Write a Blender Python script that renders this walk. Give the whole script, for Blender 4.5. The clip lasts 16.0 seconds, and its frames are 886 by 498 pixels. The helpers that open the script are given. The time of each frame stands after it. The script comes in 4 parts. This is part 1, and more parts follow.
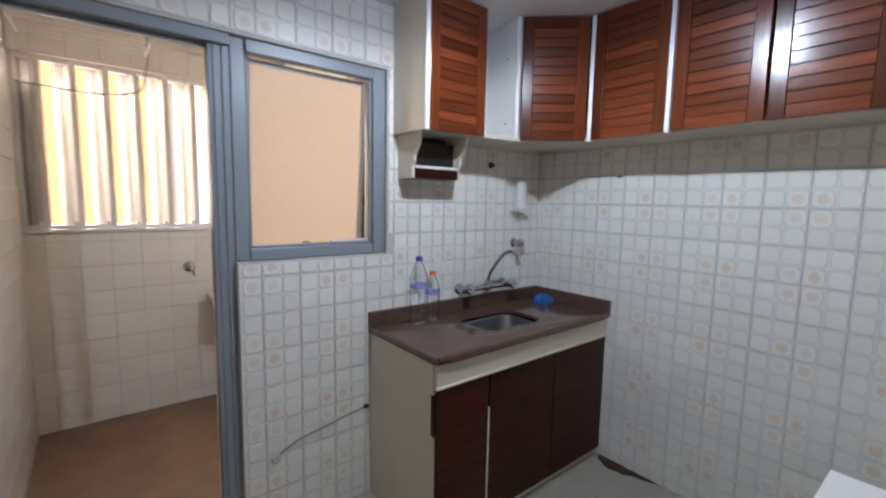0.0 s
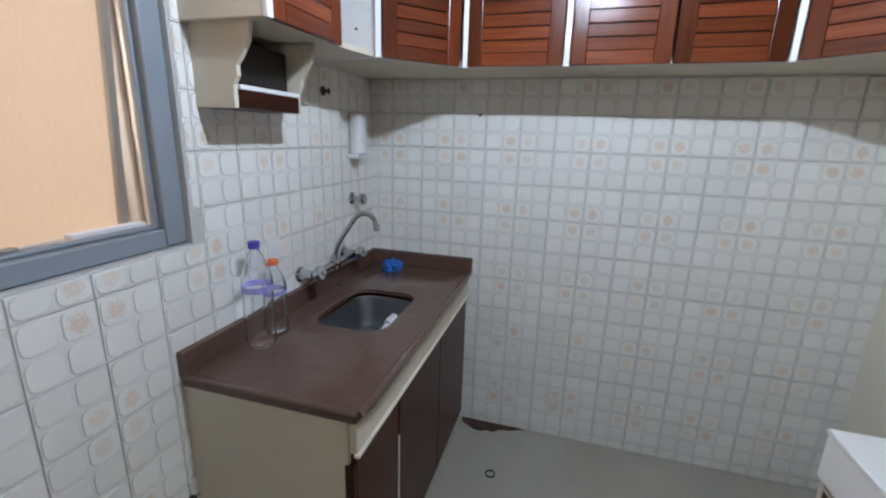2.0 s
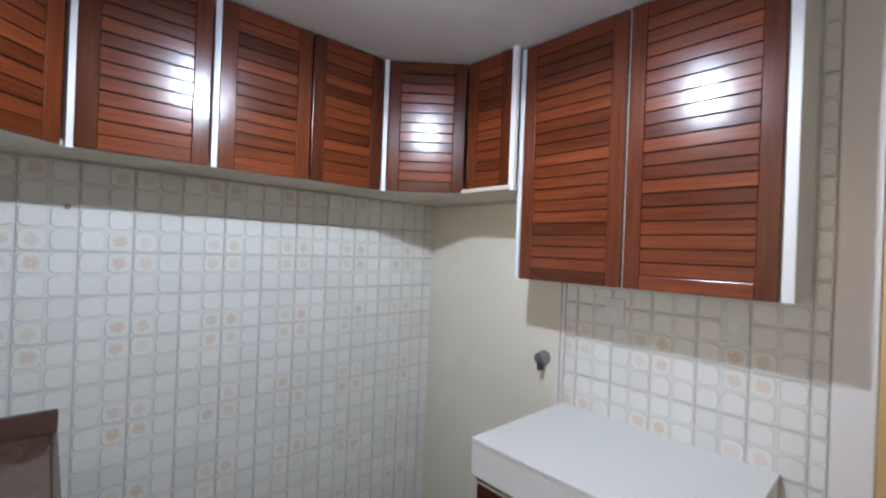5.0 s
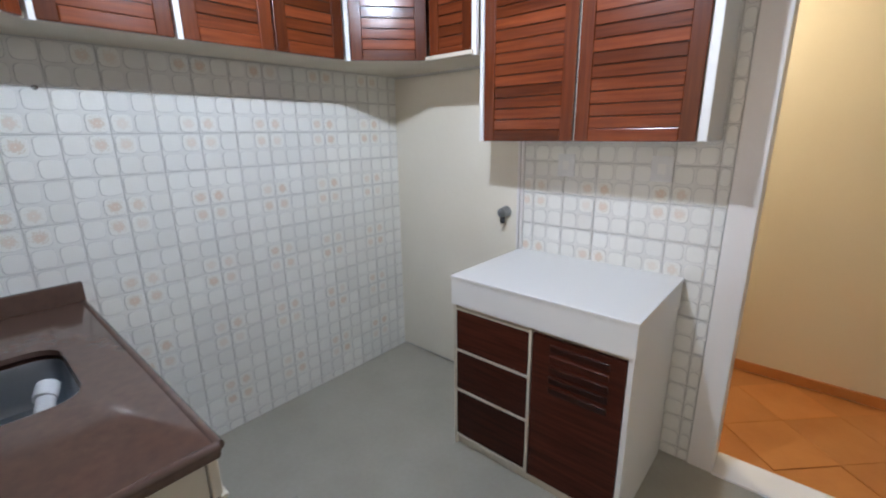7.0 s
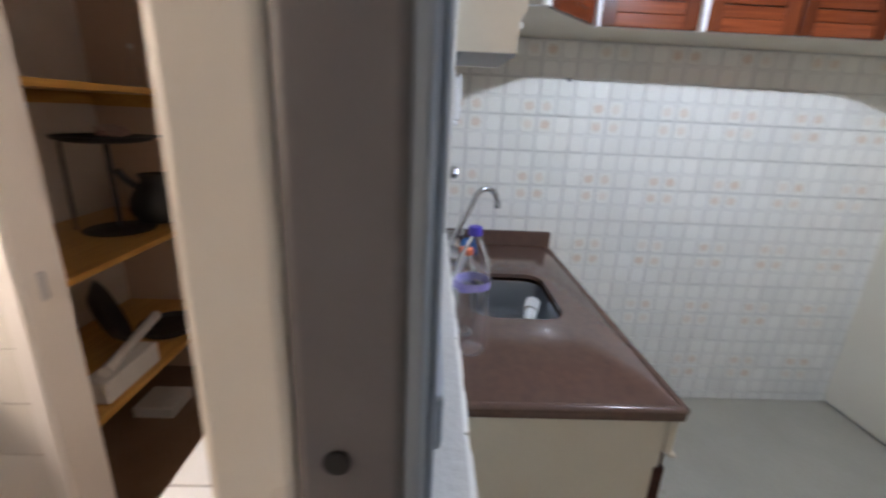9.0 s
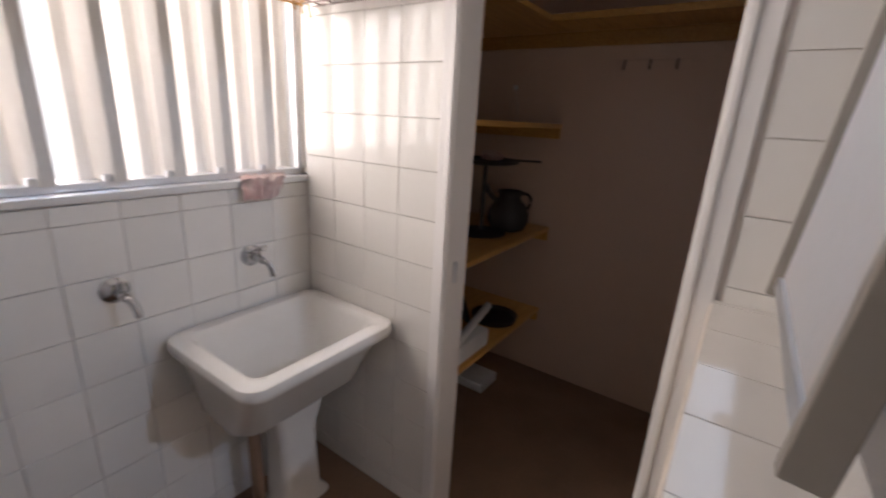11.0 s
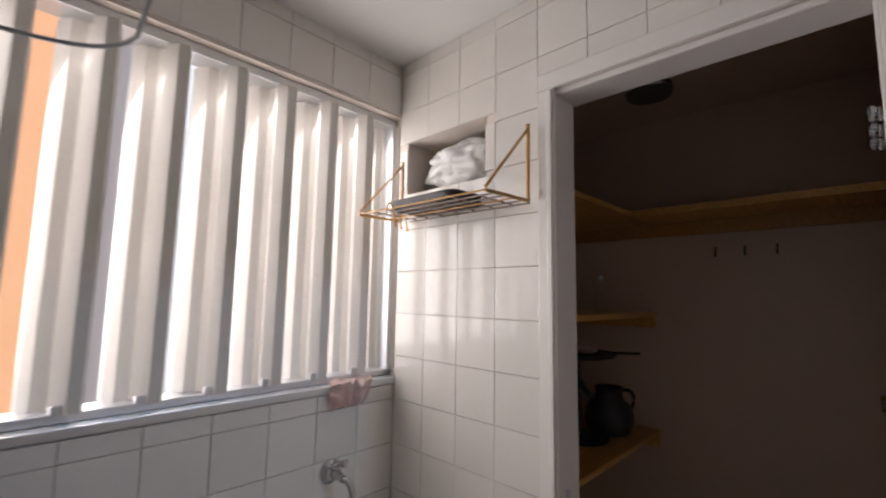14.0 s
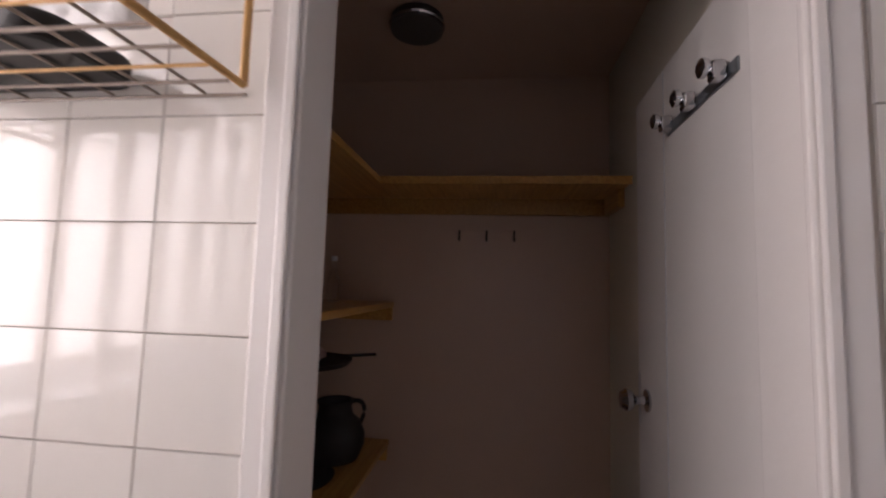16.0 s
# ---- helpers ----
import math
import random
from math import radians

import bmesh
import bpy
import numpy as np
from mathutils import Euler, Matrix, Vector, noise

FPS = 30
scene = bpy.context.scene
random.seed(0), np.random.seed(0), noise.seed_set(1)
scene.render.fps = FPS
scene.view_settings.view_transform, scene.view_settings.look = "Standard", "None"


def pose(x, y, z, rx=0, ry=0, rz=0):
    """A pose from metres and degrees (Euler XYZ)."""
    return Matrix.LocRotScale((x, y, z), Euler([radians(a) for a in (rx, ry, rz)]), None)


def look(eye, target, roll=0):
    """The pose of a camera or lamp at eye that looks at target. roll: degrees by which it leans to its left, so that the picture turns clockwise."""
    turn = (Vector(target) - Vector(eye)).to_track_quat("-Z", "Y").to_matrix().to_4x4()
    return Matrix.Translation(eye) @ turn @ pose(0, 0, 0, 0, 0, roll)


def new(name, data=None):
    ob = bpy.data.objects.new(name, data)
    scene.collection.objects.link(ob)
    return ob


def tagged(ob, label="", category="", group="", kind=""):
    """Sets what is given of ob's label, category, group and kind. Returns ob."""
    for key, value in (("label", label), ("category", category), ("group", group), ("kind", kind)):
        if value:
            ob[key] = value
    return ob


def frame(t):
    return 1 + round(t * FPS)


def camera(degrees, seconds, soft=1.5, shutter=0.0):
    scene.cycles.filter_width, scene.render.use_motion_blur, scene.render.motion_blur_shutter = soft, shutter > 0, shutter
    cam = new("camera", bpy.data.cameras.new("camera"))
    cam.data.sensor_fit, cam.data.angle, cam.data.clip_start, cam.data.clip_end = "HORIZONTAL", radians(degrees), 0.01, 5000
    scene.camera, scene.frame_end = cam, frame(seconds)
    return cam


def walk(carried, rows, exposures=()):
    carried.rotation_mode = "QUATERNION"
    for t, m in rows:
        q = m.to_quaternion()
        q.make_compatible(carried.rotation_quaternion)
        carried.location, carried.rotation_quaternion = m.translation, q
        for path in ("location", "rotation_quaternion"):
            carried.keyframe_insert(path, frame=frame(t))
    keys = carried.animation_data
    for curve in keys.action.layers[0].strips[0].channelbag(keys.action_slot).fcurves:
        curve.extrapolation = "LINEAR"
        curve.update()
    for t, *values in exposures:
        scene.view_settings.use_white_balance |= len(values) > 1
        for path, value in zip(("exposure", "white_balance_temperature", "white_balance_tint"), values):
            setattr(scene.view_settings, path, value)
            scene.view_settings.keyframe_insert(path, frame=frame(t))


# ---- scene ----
cam = camera(91.6, 16.0, soft=2.0, shutter=0.5)
PATH = [
    (0, (-0.001, 0.155, 1.401), (1.243, 1.706, 1.182), 1.1),
    (0.5, (0.048, 0.357, 1.384), (1.436, 1.755, 1.036), 0.0),
    (1, (0.147, 0.592, 1.403), (1.645, 1.847, 0.976), 0.6),
    (1.5, (0.174, 0.802, 1.403), (1.878, 1.744, 0.944), 2.1),
    (2, (0.169, 0.949, 1.448), (2.031, 1.48, 0.945), 1.7),
    (2.5, (0.262, 1.143, 1.439), (2.179, 1.441, 0.955), -1.3),
    (3, (0.329, 1.206, 1.462), (2.255, 0.914, 1.006), 1.0),
    (3.5, (0.339, 1.336, 1.473), (2.195, 0.647, 1.189), 1.7),
    (4, (0.327, 1.401, 1.487), (2.041, 0.38, 1.342), 2.3),
    (4.5, (0.275, 1.424, 1.511), (1.844, 0.184, 1.476), 2.3),
    (4.7, (0.267, 1.396, 1.489), (1.783, 0.092, 1.513), 2.3),
    (7, (0.165, 1.612, 1.391), (1.434, 0.157, 0.867), -0.8),
    (7.5, (0.185, 1.707, 1.394), (1.593, 0.397, 0.847), 1.6),
    (8, (0.202, 1.824, 1.401), (1.824, 0.805, 0.827), 1.1),
    (8.5, (0.208, 1.892, 1.393), (2.038, 1.335, 0.809), 2.7),
    (9, (0.207, 1.923, 1.386), (2.115, 1.852, 0.79), 2.7),
    (9.5, (0.18, 1.974, 1.39), (2.044, 2.344, 0.769), 3.8),
    (10, (0.141, 2.037, 1.397), (1.964, 2.602, 0.799), 4.0),
    (10.2, (0.136, 2.073, 1.406), (1.936, 2.708, 0.808), 4.1),
    (12.3, (-0.024, 2.138, 1.448), (0.986, 3.836, 1.137), 3.4),
    (12.5, (-0.006, 2.125, 1.453), (0.984, 3.851, 1.248), 3.6),
    (13, (0.027, 2.106, 1.469), (1.08, 3.806, 1.482), 3.4),
    (13.5, (0.057, 2.141, 1.497), (1.312, 3.69, 1.658), 2.0),
    (14, (0.084, 2.237, 1.489), (1.514, 3.619, 1.706), 1.0),
    (14.5, (0.192, 2.339, 1.49), (1.843, 3.451, 1.683), 0.3),
    (15, (0.32, 2.447, 1.486), (2.13, 3.271, 1.696), 2.3),
    (15.5, (0.441, 2.541, 1.501), (2.383, 2.972, 1.701), 2.1),
    (16, (0.571, 2.546, 1.499), (2.549, 2.785, 1.671), 1.7),
]
EXPOSURES = [(0, 0.64, 6450, 10), (1, 0.56, 6050, 7), (2, 0.72, 6350, 9), (2.5, 0.85, 6500, 10), (4.7, 0.85, 6500, 10), (7, 0.97, 6450, 10), (9, 1.05, 6500, 11), (9.5, 0.62, 6350, 18), (10.2, 0.38, 6000, 15), (12.3, -0.1, 5500, 8), (13, -0.22, 5500, 8), (13.5, -0.42, 5500, 9), (14.5, -0.42, 5600, 10), (15.5, -0.2, 5650, 18), (16, -0.1, 5650, 18)]
walk(cam, [(t, look(eye, target, roll)) for t, eye, target, roll in PATH], EXPOSURES)

# ---------------------------------------------------------------- world and lamps
world = bpy.data.worlds.new("sky")
scene.world = world
world.use_nodes = True
wn = world.node_tree.nodes
sky = wn.new("ShaderNodeTexSky")
sky.sky_type, sky.sun_disc = "NISHITA", False
sky.sun_elevation, sky.sun_rotation = radians(48), radians(200)
sky.dust_density = 4.0
world.node_tree.links.new(sky.outputs[0], wn["Background"].inputs[0])
wn["Background"].inputs[1].default_value = 0.15

sun = new("sun", bpy.data.lights.new("sun", "SUN"))
sun.data.energy, sun.data.angle, sun.data.color = 5.0, radians(0.53), (1.0, 0.93, 0.82)
sun.matrix_world = look((-6, -12, 16), (0, 0, 0))


def lamp(name, kind, energy, colour, m, size=0.1, size_y=None):
    ob = new(name, bpy.data.lights.new(name, kind))
    ob.data.energy, ob.data.color = energy, colour
    if kind == "AREA":
        ob.data.shape, ob.data.size, ob.data.size_y = "RECTANGLE", size, size_y or size
    else:
        ob.data.shadow_soft_size = size
    ob.matrix_world = m
    return ob


# the kitchen's bare bulb, the daylight in the louvred window
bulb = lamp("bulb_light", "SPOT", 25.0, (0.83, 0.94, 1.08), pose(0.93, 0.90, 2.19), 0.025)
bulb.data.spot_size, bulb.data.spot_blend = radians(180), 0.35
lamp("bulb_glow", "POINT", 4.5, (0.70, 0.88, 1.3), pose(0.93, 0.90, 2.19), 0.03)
lamp("window_light", "AREA", 31.0, (1.0, 0.83, 0.68), look((0.39, 3.68, 1.68), (0.39, 2.4, 1.2)), 1.36, 0.9)
# added lamp, out of sight, that brightens the yellow hall
lamp("hall_fill_light", "POINT", 12.5, (1.0, 0.92, 0.80), pose(0.95, -0.8, 2.15), 0.08)


# ---------------------------------------------------------------- materials
def shader(name, rough=0.5, metal=0.0, spec=0.5):
    m = bpy.data.materials.new(name)
    m.use_nodes = True
    b = m.node_tree.nodes["Principled BSDF"]
    b.inputs["Roughness"].default_value = rough
    b.inputs["Metallic"].default_value = metal
    b.inputs["Specular IOR Level"].default_value = spec
    return m, m.node_tree.nodes, m.node_tree.links, b


def mix(n, l, fac, a, b, mode="MIX"):
    x = n.new("ShaderNodeMix")
    x.data_type, x.blend_type = "RGBA", mode
    for sock, val in ((x.inputs[0], fac), (x.inputs[6], a), (x.inputs[7], b)):
        if hasattr(val, "is_linked"):
            l.new(val, sock)
        elif isinstance(val, tuple):
            sock.default_value = (*val, 1) if len(val) == 3 else val
        else:
            sock.default_value = val
    return x.outputs[2]


def noise_of(n, l, coord, scale, detail=4.0, stretch=(1, 1, 1), lo=0.25, hi=0.75):
    mp = n.new("ShaderNodeMapping")
    mp.inputs["Scale"].default_value = stretch
    l.new(coord, mp.inputs[0])
    t = n.new("ShaderNodeTexNoise")
    t.inputs["Scale"].default_value, t.inputs["Detail"].default_value = scale, detail
    l.new(mp.outputs[0], t.inputs[0])
    r = n.new("ShaderNodeMapRange")
    r.inputs[1].default_value, r.inputs[2].default_value = lo, hi
    l.new(t.outputs[0], r.inputs[0])
    return r.outputs[0]


def bump(n, l, b, height, strength, dist):
    k = n.new("ShaderNodeBump")
    k.inputs["Strength"].default_value, k.inputs["Distance"].default_value = strength, dist
    l.new(height, k.inputs["Height"])
    l.new(k.outputs[0], b.inputs["Normal"])


def surface(name, colour, dark=None, rough=0.5, metal=0.0, coarse=3.0, fine=60.0, relief=0.1, stain=0.35, vary=0.0, stretch=(1, 1, 1), spec=0.5):
    """A surface with large stains, fine grain and a light relief; vary: difference from piece to piece."""
    m, n, l, b = shader(name, rough, metal, spec)
    co = n.new("ShaderNodeTexCoord").outputs["Object"]
    dark = dark or tuple(c * 0.72 for c in colour)
    big = noise_of(n, l, co, coarse, 5, stretch)
    small = noise_of(n, l, co, fine, 3, stretch)
    mul = n.new("ShaderNodeMath")
    mul.operation = "MULTIPLY"
    mul.inputs[1].default_value = stain
    l.new(big, mul.inputs[0])
    col = mix(n, l, mul.outputs[0], colour, dark)
    grain = n.new("ShaderNodeMath")
    grain.operation = "MULTIPLY"
    grain.inputs[1].default_value = stain * 0.4
    l.new(small, grain.inputs[0])
    col = mix(n, l, grain.outputs[0], col, dark)
    if vary:
        rnd = n.new("ShaderNodeObjectInfo").outputs["Random"]
        mr = n.new("ShaderNodeMapRange")
        mr.inputs[3].default_value, mr.inputs[4].default_value = 1 - vary, 1 + vary * 0.4
        l.new(rnd, mr.inputs[0])
        hsv = n.new("ShaderNodeHueSaturation")
        l.new(mr.outputs[0], hsv.inputs["Value"])
        l.new(col, hsv.inputs["Color"])
        col = hsv.outputs[0]
    l.new(col, b.inputs["Base Color"])
    rr = n.new("ShaderNodeMapRange")
    rr.inputs[3].default_value, rr.inputs[4].default_value = max(0.02, rough - 0.06), min(1, rough + 0.1)
    l.new(big, rr.inputs[0])
    l.new(rr.outputs[0], b.inputs["Roughness"])
    if relief:
        bump(n, l, b, small, relief, 0.003)
    return m


def varnished(name, light, dark, rough=0.22, along="x"):
    """Varnished wood with its grain along one axis of the piece, each piece of its own tone."""
    m, n, l, b = shader(name, rough)
    co = n.new("ShaderNodeTexCoord").outputs["Object"]
    info = n.new("ShaderNodeObjectInfo")
    add = n.new("ShaderNodeVectorMath")
    add.operation = "ADD"
    sc = n.new("ShaderNodeVectorMath")
    sc.operation = "SCALE"
    l.new(info.outputs["Random"], sc.inputs[3])
    sc.inputs[0].default_value = (7.0, 3.0, 11.0)
    l.new(co, add.inputs[0])
    l.new(sc.outputs[0], add.inputs[1])
    st = {"x": (0.5, 9, 9), "z": (9, 9, 0.5), "y": (9, 0.5, 9)}[along]
    grain = noise_of(n, l, add.outputs[0], 9.0, 6, st, 0.3, 0.7)
    pores = noise_of(n, l, add.outputs[0], 60.0, 3, st, 0.35, 0.65)
    col = mix(n, l, grain, dark, light)
    mr = n.new("ShaderNodeMapRange")
    mr.inputs[3].default_value, mr.inputs[4].default_value = 0.5, 1.15
    l.new(info.outputs["Random"], mr.inputs[0])
    hsv = n.new("ShaderNodeHueSaturation")
    l.new(mr.outputs[0], hsv.inputs["Value"])
    l.new(col, hsv.inputs["Color"])
    l.new(hsv.outputs[0], b.inputs["Base Color"])
    bump(n, l, b, pores, 0.06, 0.001)
    return m


def glass(name, colour=(1, 1, 1), rough=0.0, ior=1.45):
    m, n, l, b = shader(name, rough)
    b.inputs["Base Color"].default_value = (*colour, 1)
    b.inputs["Transmission Weight"].default_value = 1.0
    b.inputs["IOR"].default_value = ior
    return m


TILE = surface("cream_glazed_tile", (0.84, 0.83, 0.79), (0.70, 0.68, 0.62), 0.10, coarse=9, fine=120, relief=0.05, stain=0.25, vary=0.06)
TILE_LINE = surface("grey_tile_outline_glaze", (0.58, 0.57, 0.55), (0.46, 0.45, 0.43), 0.3, coarse=12, fine=120, relief=0.0, stain=0.4)
TILE_GAP = surface("cream_tile_border_glaze", (0.80, 0.79, 0.755), (0.66, 0.64, 0.59), 0.2, coarse=12, fine=120, relief=0.05, stain=0.4, vary=0.06)
GROUT = surface("grey_grout", (0.56, 0.55, 0.53), (0.38, 0.36, 0.33), 0.8, coarse=4, fine=90, relief=0.3)
WHITE_TILE = surface("white_glazed_tile", (0.80, 0.77, 0.73), (0.70, 0.66, 0.61), 0.07, coarse=5, fine=40, relief=0.02, stain=0.25, vary=0.05)
WHITE_GROUT = surface("stained_grout", (0.72, 0.66, 0.61), (0.52, 0.45, 0.38), 0.85, coarse=5)
PLASTER = surface("cream_plaster", (0.78, 0.74, 0.64), (0.64, 0.58, 0.47), 0.5, coarse=2.2, fine=70, relief=0.08, stain=0.3)
# taken darker, so that the tan also carries the pantry's dimness
PANTRY_WALL = surface("dimmed_tan_pantry", (0.60, 0.44, 0.345), (0.48, 0.345, 0.265), 0.35, coarse=2.2, fine=70, relief=0.05, stain=0.3)
CEILING = surface("white_ceiling_paint", (0.80, 0.79, 0.78), (0.7, 0.69, 0.68), 0.8, coarse=2, fine=160, relief=0.12, stain=0.25)
CEMENT = surface("grey_vinyl_floor", (0.43, 0.41, 0.345), (0.30, 0.275, 0.22), 0.32, coarse=3.5, fine=45, relief=0.05, stain=0.55)
BROWN_FLOOR = surface("brown_floor", (0.30, 0.19, 0.125), (0.16, 0.10, 0.065), 0.42, coarse=5, fine=50, relief=0.1, stain=0.7)
GRANITE = surface("brown_granite", (0.130, 0.075, 0.056), (0.085, 0.050, 0.040), 0.10, coarse=40, fine=500, relief=0.01, stain=0.7)
LAMINATE = surface("cream_laminate", (0.68, 0.62, 0.51), (0.55, 0.48, 0.37), 0.38, coarse=4, fine=80, relief=0.03, stain=0.35)
WHITE_LAMINATE = surface("white_laminate", (0.80, 0.79, 0.77), (0.68, 0.65, 0.60), 0.42, coarse=0.6, fine=90, relief=0.015, stain=0.06)
DARK_WOOD = varnished("dark_red_wood", (0.088, 0.022, 0.012), (0.038, 0.010, 0.006), 0.3)
DARK_WOOD.node_tree.nodes["Principled BSDF"].inputs["Specular IOR Level"].default_value = 0.15
RED_WOOD = varnished("red_varnished_wood", (0.22, 0.051, 0.016), (0.125, 0.027, 0.010), 0.2)
RED_STILE = varnished("red_varnished_stile", (0.17, 0.040, 0.013), (0.11, 0.024, 0.009), 0.2, "z")
HONEY = varnished("honey_pine", (0.70, 0.40, 0.11), (0.50, 0.25, 0.055), 0.4)
# black plastic, and the shade of gaps, holes and recesses put into colour
BLACK = surface("black_shade_and_plastic", (0.012, 0.010, 0.009), None, 0.45)
IRON = surface("black_iron", (0.02, 0.02, 0.022), None, 0.55, coarse=20, fine=200)
GREY_PAINT = surface("grey_blue_paint", (0.26, 0.29, 0.33), (0.19, 0.21, 0.23), 0.36, coarse=5, fine=50, relief=0.1, stain=0.35)
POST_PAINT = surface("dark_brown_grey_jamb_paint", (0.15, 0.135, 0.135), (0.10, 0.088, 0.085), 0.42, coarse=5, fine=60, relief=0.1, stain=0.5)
SASH_PAINT = surface("brown_grey_sash_paint", (0.30, 0.27, 0.235), (0.21, 0.185, 0.16), 0.4, coarse=6, fine=60)
CREAM_PAINT = surface("cream_gloss_paint", (0.78, 0.71, 0.62), (0.66, 0.57, 0.47), 0.3, coarse=5, fine=50, relief=0.08, stain=0.3)
WHITE_PAINT = surface("white_gloss_paint", (0.79, 0.76, 0.74), (0.66, 0.62, 0.59), 0.36, coarse=3, fine=50, relief=0.06, stain=0.18)
ALU = surface("aluminium", (0.72, 0.73, 0.75), (0.55, 0.56, 0.6), 0.35, 0.8, coarse=8, fine=90, relief=0.05)
SLAT = surface("white_louvre_paint", (0.80, 0.78, 0.76), (0.58, 0.53, 0.47), 0.4, coarse=4, fine=60, relief=0.06, stain=0.35)
CHROME = surface("chrome", (0.55, 0.55, 0.57), (0.36, 0.36, 0.38), 0.12, 1.0, coarse=30, fine=100, relief=0.0, stain=0.3)
STEEL = surface("brushed_steel", (0.32, 0.345, 0.37), (0.21, 0.225, 0.25), 0.3, 1.0, coarse=8, fine=160, relief=0.04)
CERAMIC = surface("white_ceramic", (0.76, 0.74, 0.71), (0.62, 0.58, 0.53), 0.16, coarse=5, fine=60, relief=0.01, stain=0.35)
PLASTIC = surface("white_plastic", (0.78, 0.78, 0.78), None, 0.35, coarse=20)
BLUE = surface("blue_cloth", (0.02, 0.16, 0.50), (0.01, 0.07, 0.3), 0.8, coarse=40, fine=200, relief=0.4)
PURPLE = surface("purple_label", (0.14, 0.11, 0.48), (0.55, 0.52, 0.74), 0.4, coarse=35, fine=90, stain=0.6)
PURPLE_CAP = surface("purple_cap", (0.07, 0.05, 0.42), None, 0.4)
ORANGE_CAP = surface("orange_cap", (0.80, 0.16, 0.04), None, 0.4)
CLEAR = glass("clear_plastic", (0.97, 0.985, 1.0), 0.02, 1.42)


def frosted(name, colour):
    """Obscured glass: scatters the light that falls through it, with a faint ribbed relief."""
    m, n, l, b = shader(name, 0.25)
    co = n.new("ShaderNodeTexCoord").outputs["Object"]
    ribs = noise_of(n, l, co, 40, 3, (6, 1, 0.6))
    tint = mix(n, l, ribs, colour, tuple(0.92 * c for c in colour))
    l.new(tint, b.inputs["Base Color"])
    tr = n.new("ShaderNodeBsdfTranslucent")
    l.new(tint, tr.inputs["Color"])
    ms = n.new("ShaderNodeMixShader")
    ms.inputs[0].default_value = 0.8
    l.new(b.outputs[0], ms.inputs[1])
    l.new(tr.outputs[0], ms.inputs[2])
    l.new(ms.outputs[0], n["Material Output"].inputs[0])
    return m


FROST = frosted("frosted_pane", (0.66, 0.575, 0.49))
BAG = surface("thin_plastic_bag", (0.85, 0.85, 0.85), (0.6, 0.6, 0.6), 0.25, coarse=30, fine=120, relief=0.3, stain=0.6)
WIRE = surface("dull_brown_wire", (0.30, 0.25, 0.21), (0.16, 0.11, 0.08), 0.5, 0.3, coarse=30, fine=120)
RUST = surface("yellowed_rusty_wire", (0.60, 0.36, 0.12), (0.32, 0.15, 0.05), 0.45, 0.2, coarse=30, fine=120)
CLOTH = surface("pink_grey_cloth", (0.60, 0.53, 0.50), (0.38, 0.20, 0.18), 0.9, coarse=16, fine=220, relief=0.5, stain=0.8)
YELLOW_WALL = surface("yellow_wall_paint", (0.80, 0.69, 0.48), (0.72, 0.60, 0.38), 0.6, coarse=2, fine=80, relief=0.1, stain=0.3)
TERRACOTTA = surface("terracotta_tile", (0.60, 0.24, 0.065), (0.46, 0.16, 0.04), 0.35, coarse=6, fine=60, relief=0.1, stain=0.5, vary=0.18)
FACADE_ORANGE = surface("orange_render", (0.80, 0.42, 0.22), (0.70, 0.35, 0.16), 0.85, coarse=1.0, fine=8, relief=0.2)
FACADE_WHITE = surface("white_render", (0.82, 0.81, 0.79), (0.72, 0.71, 0.69), 0.85, coarse=1.0, fine=8, relief=0.2)
DARK_PANE = surface("dark_window_pane", (0.10, 0.10, 0.11), None, 0.1)
EARTH = surface("ground", (0.18, 0.16, 0.14), None, 0.9, coarse=0.3, fine=5)
DARK_EARTH = surface("dark_broken_screed", (0.085, 0.048, 0.032), (0.035, 0.02, 0.014), 0.8, coarse=25, fine=160, relief=0.5, stain=0.8)
GREY_DARK = surface("grey_lamp_metal", (0.10, 0.095, 0.09), None, 0.5)


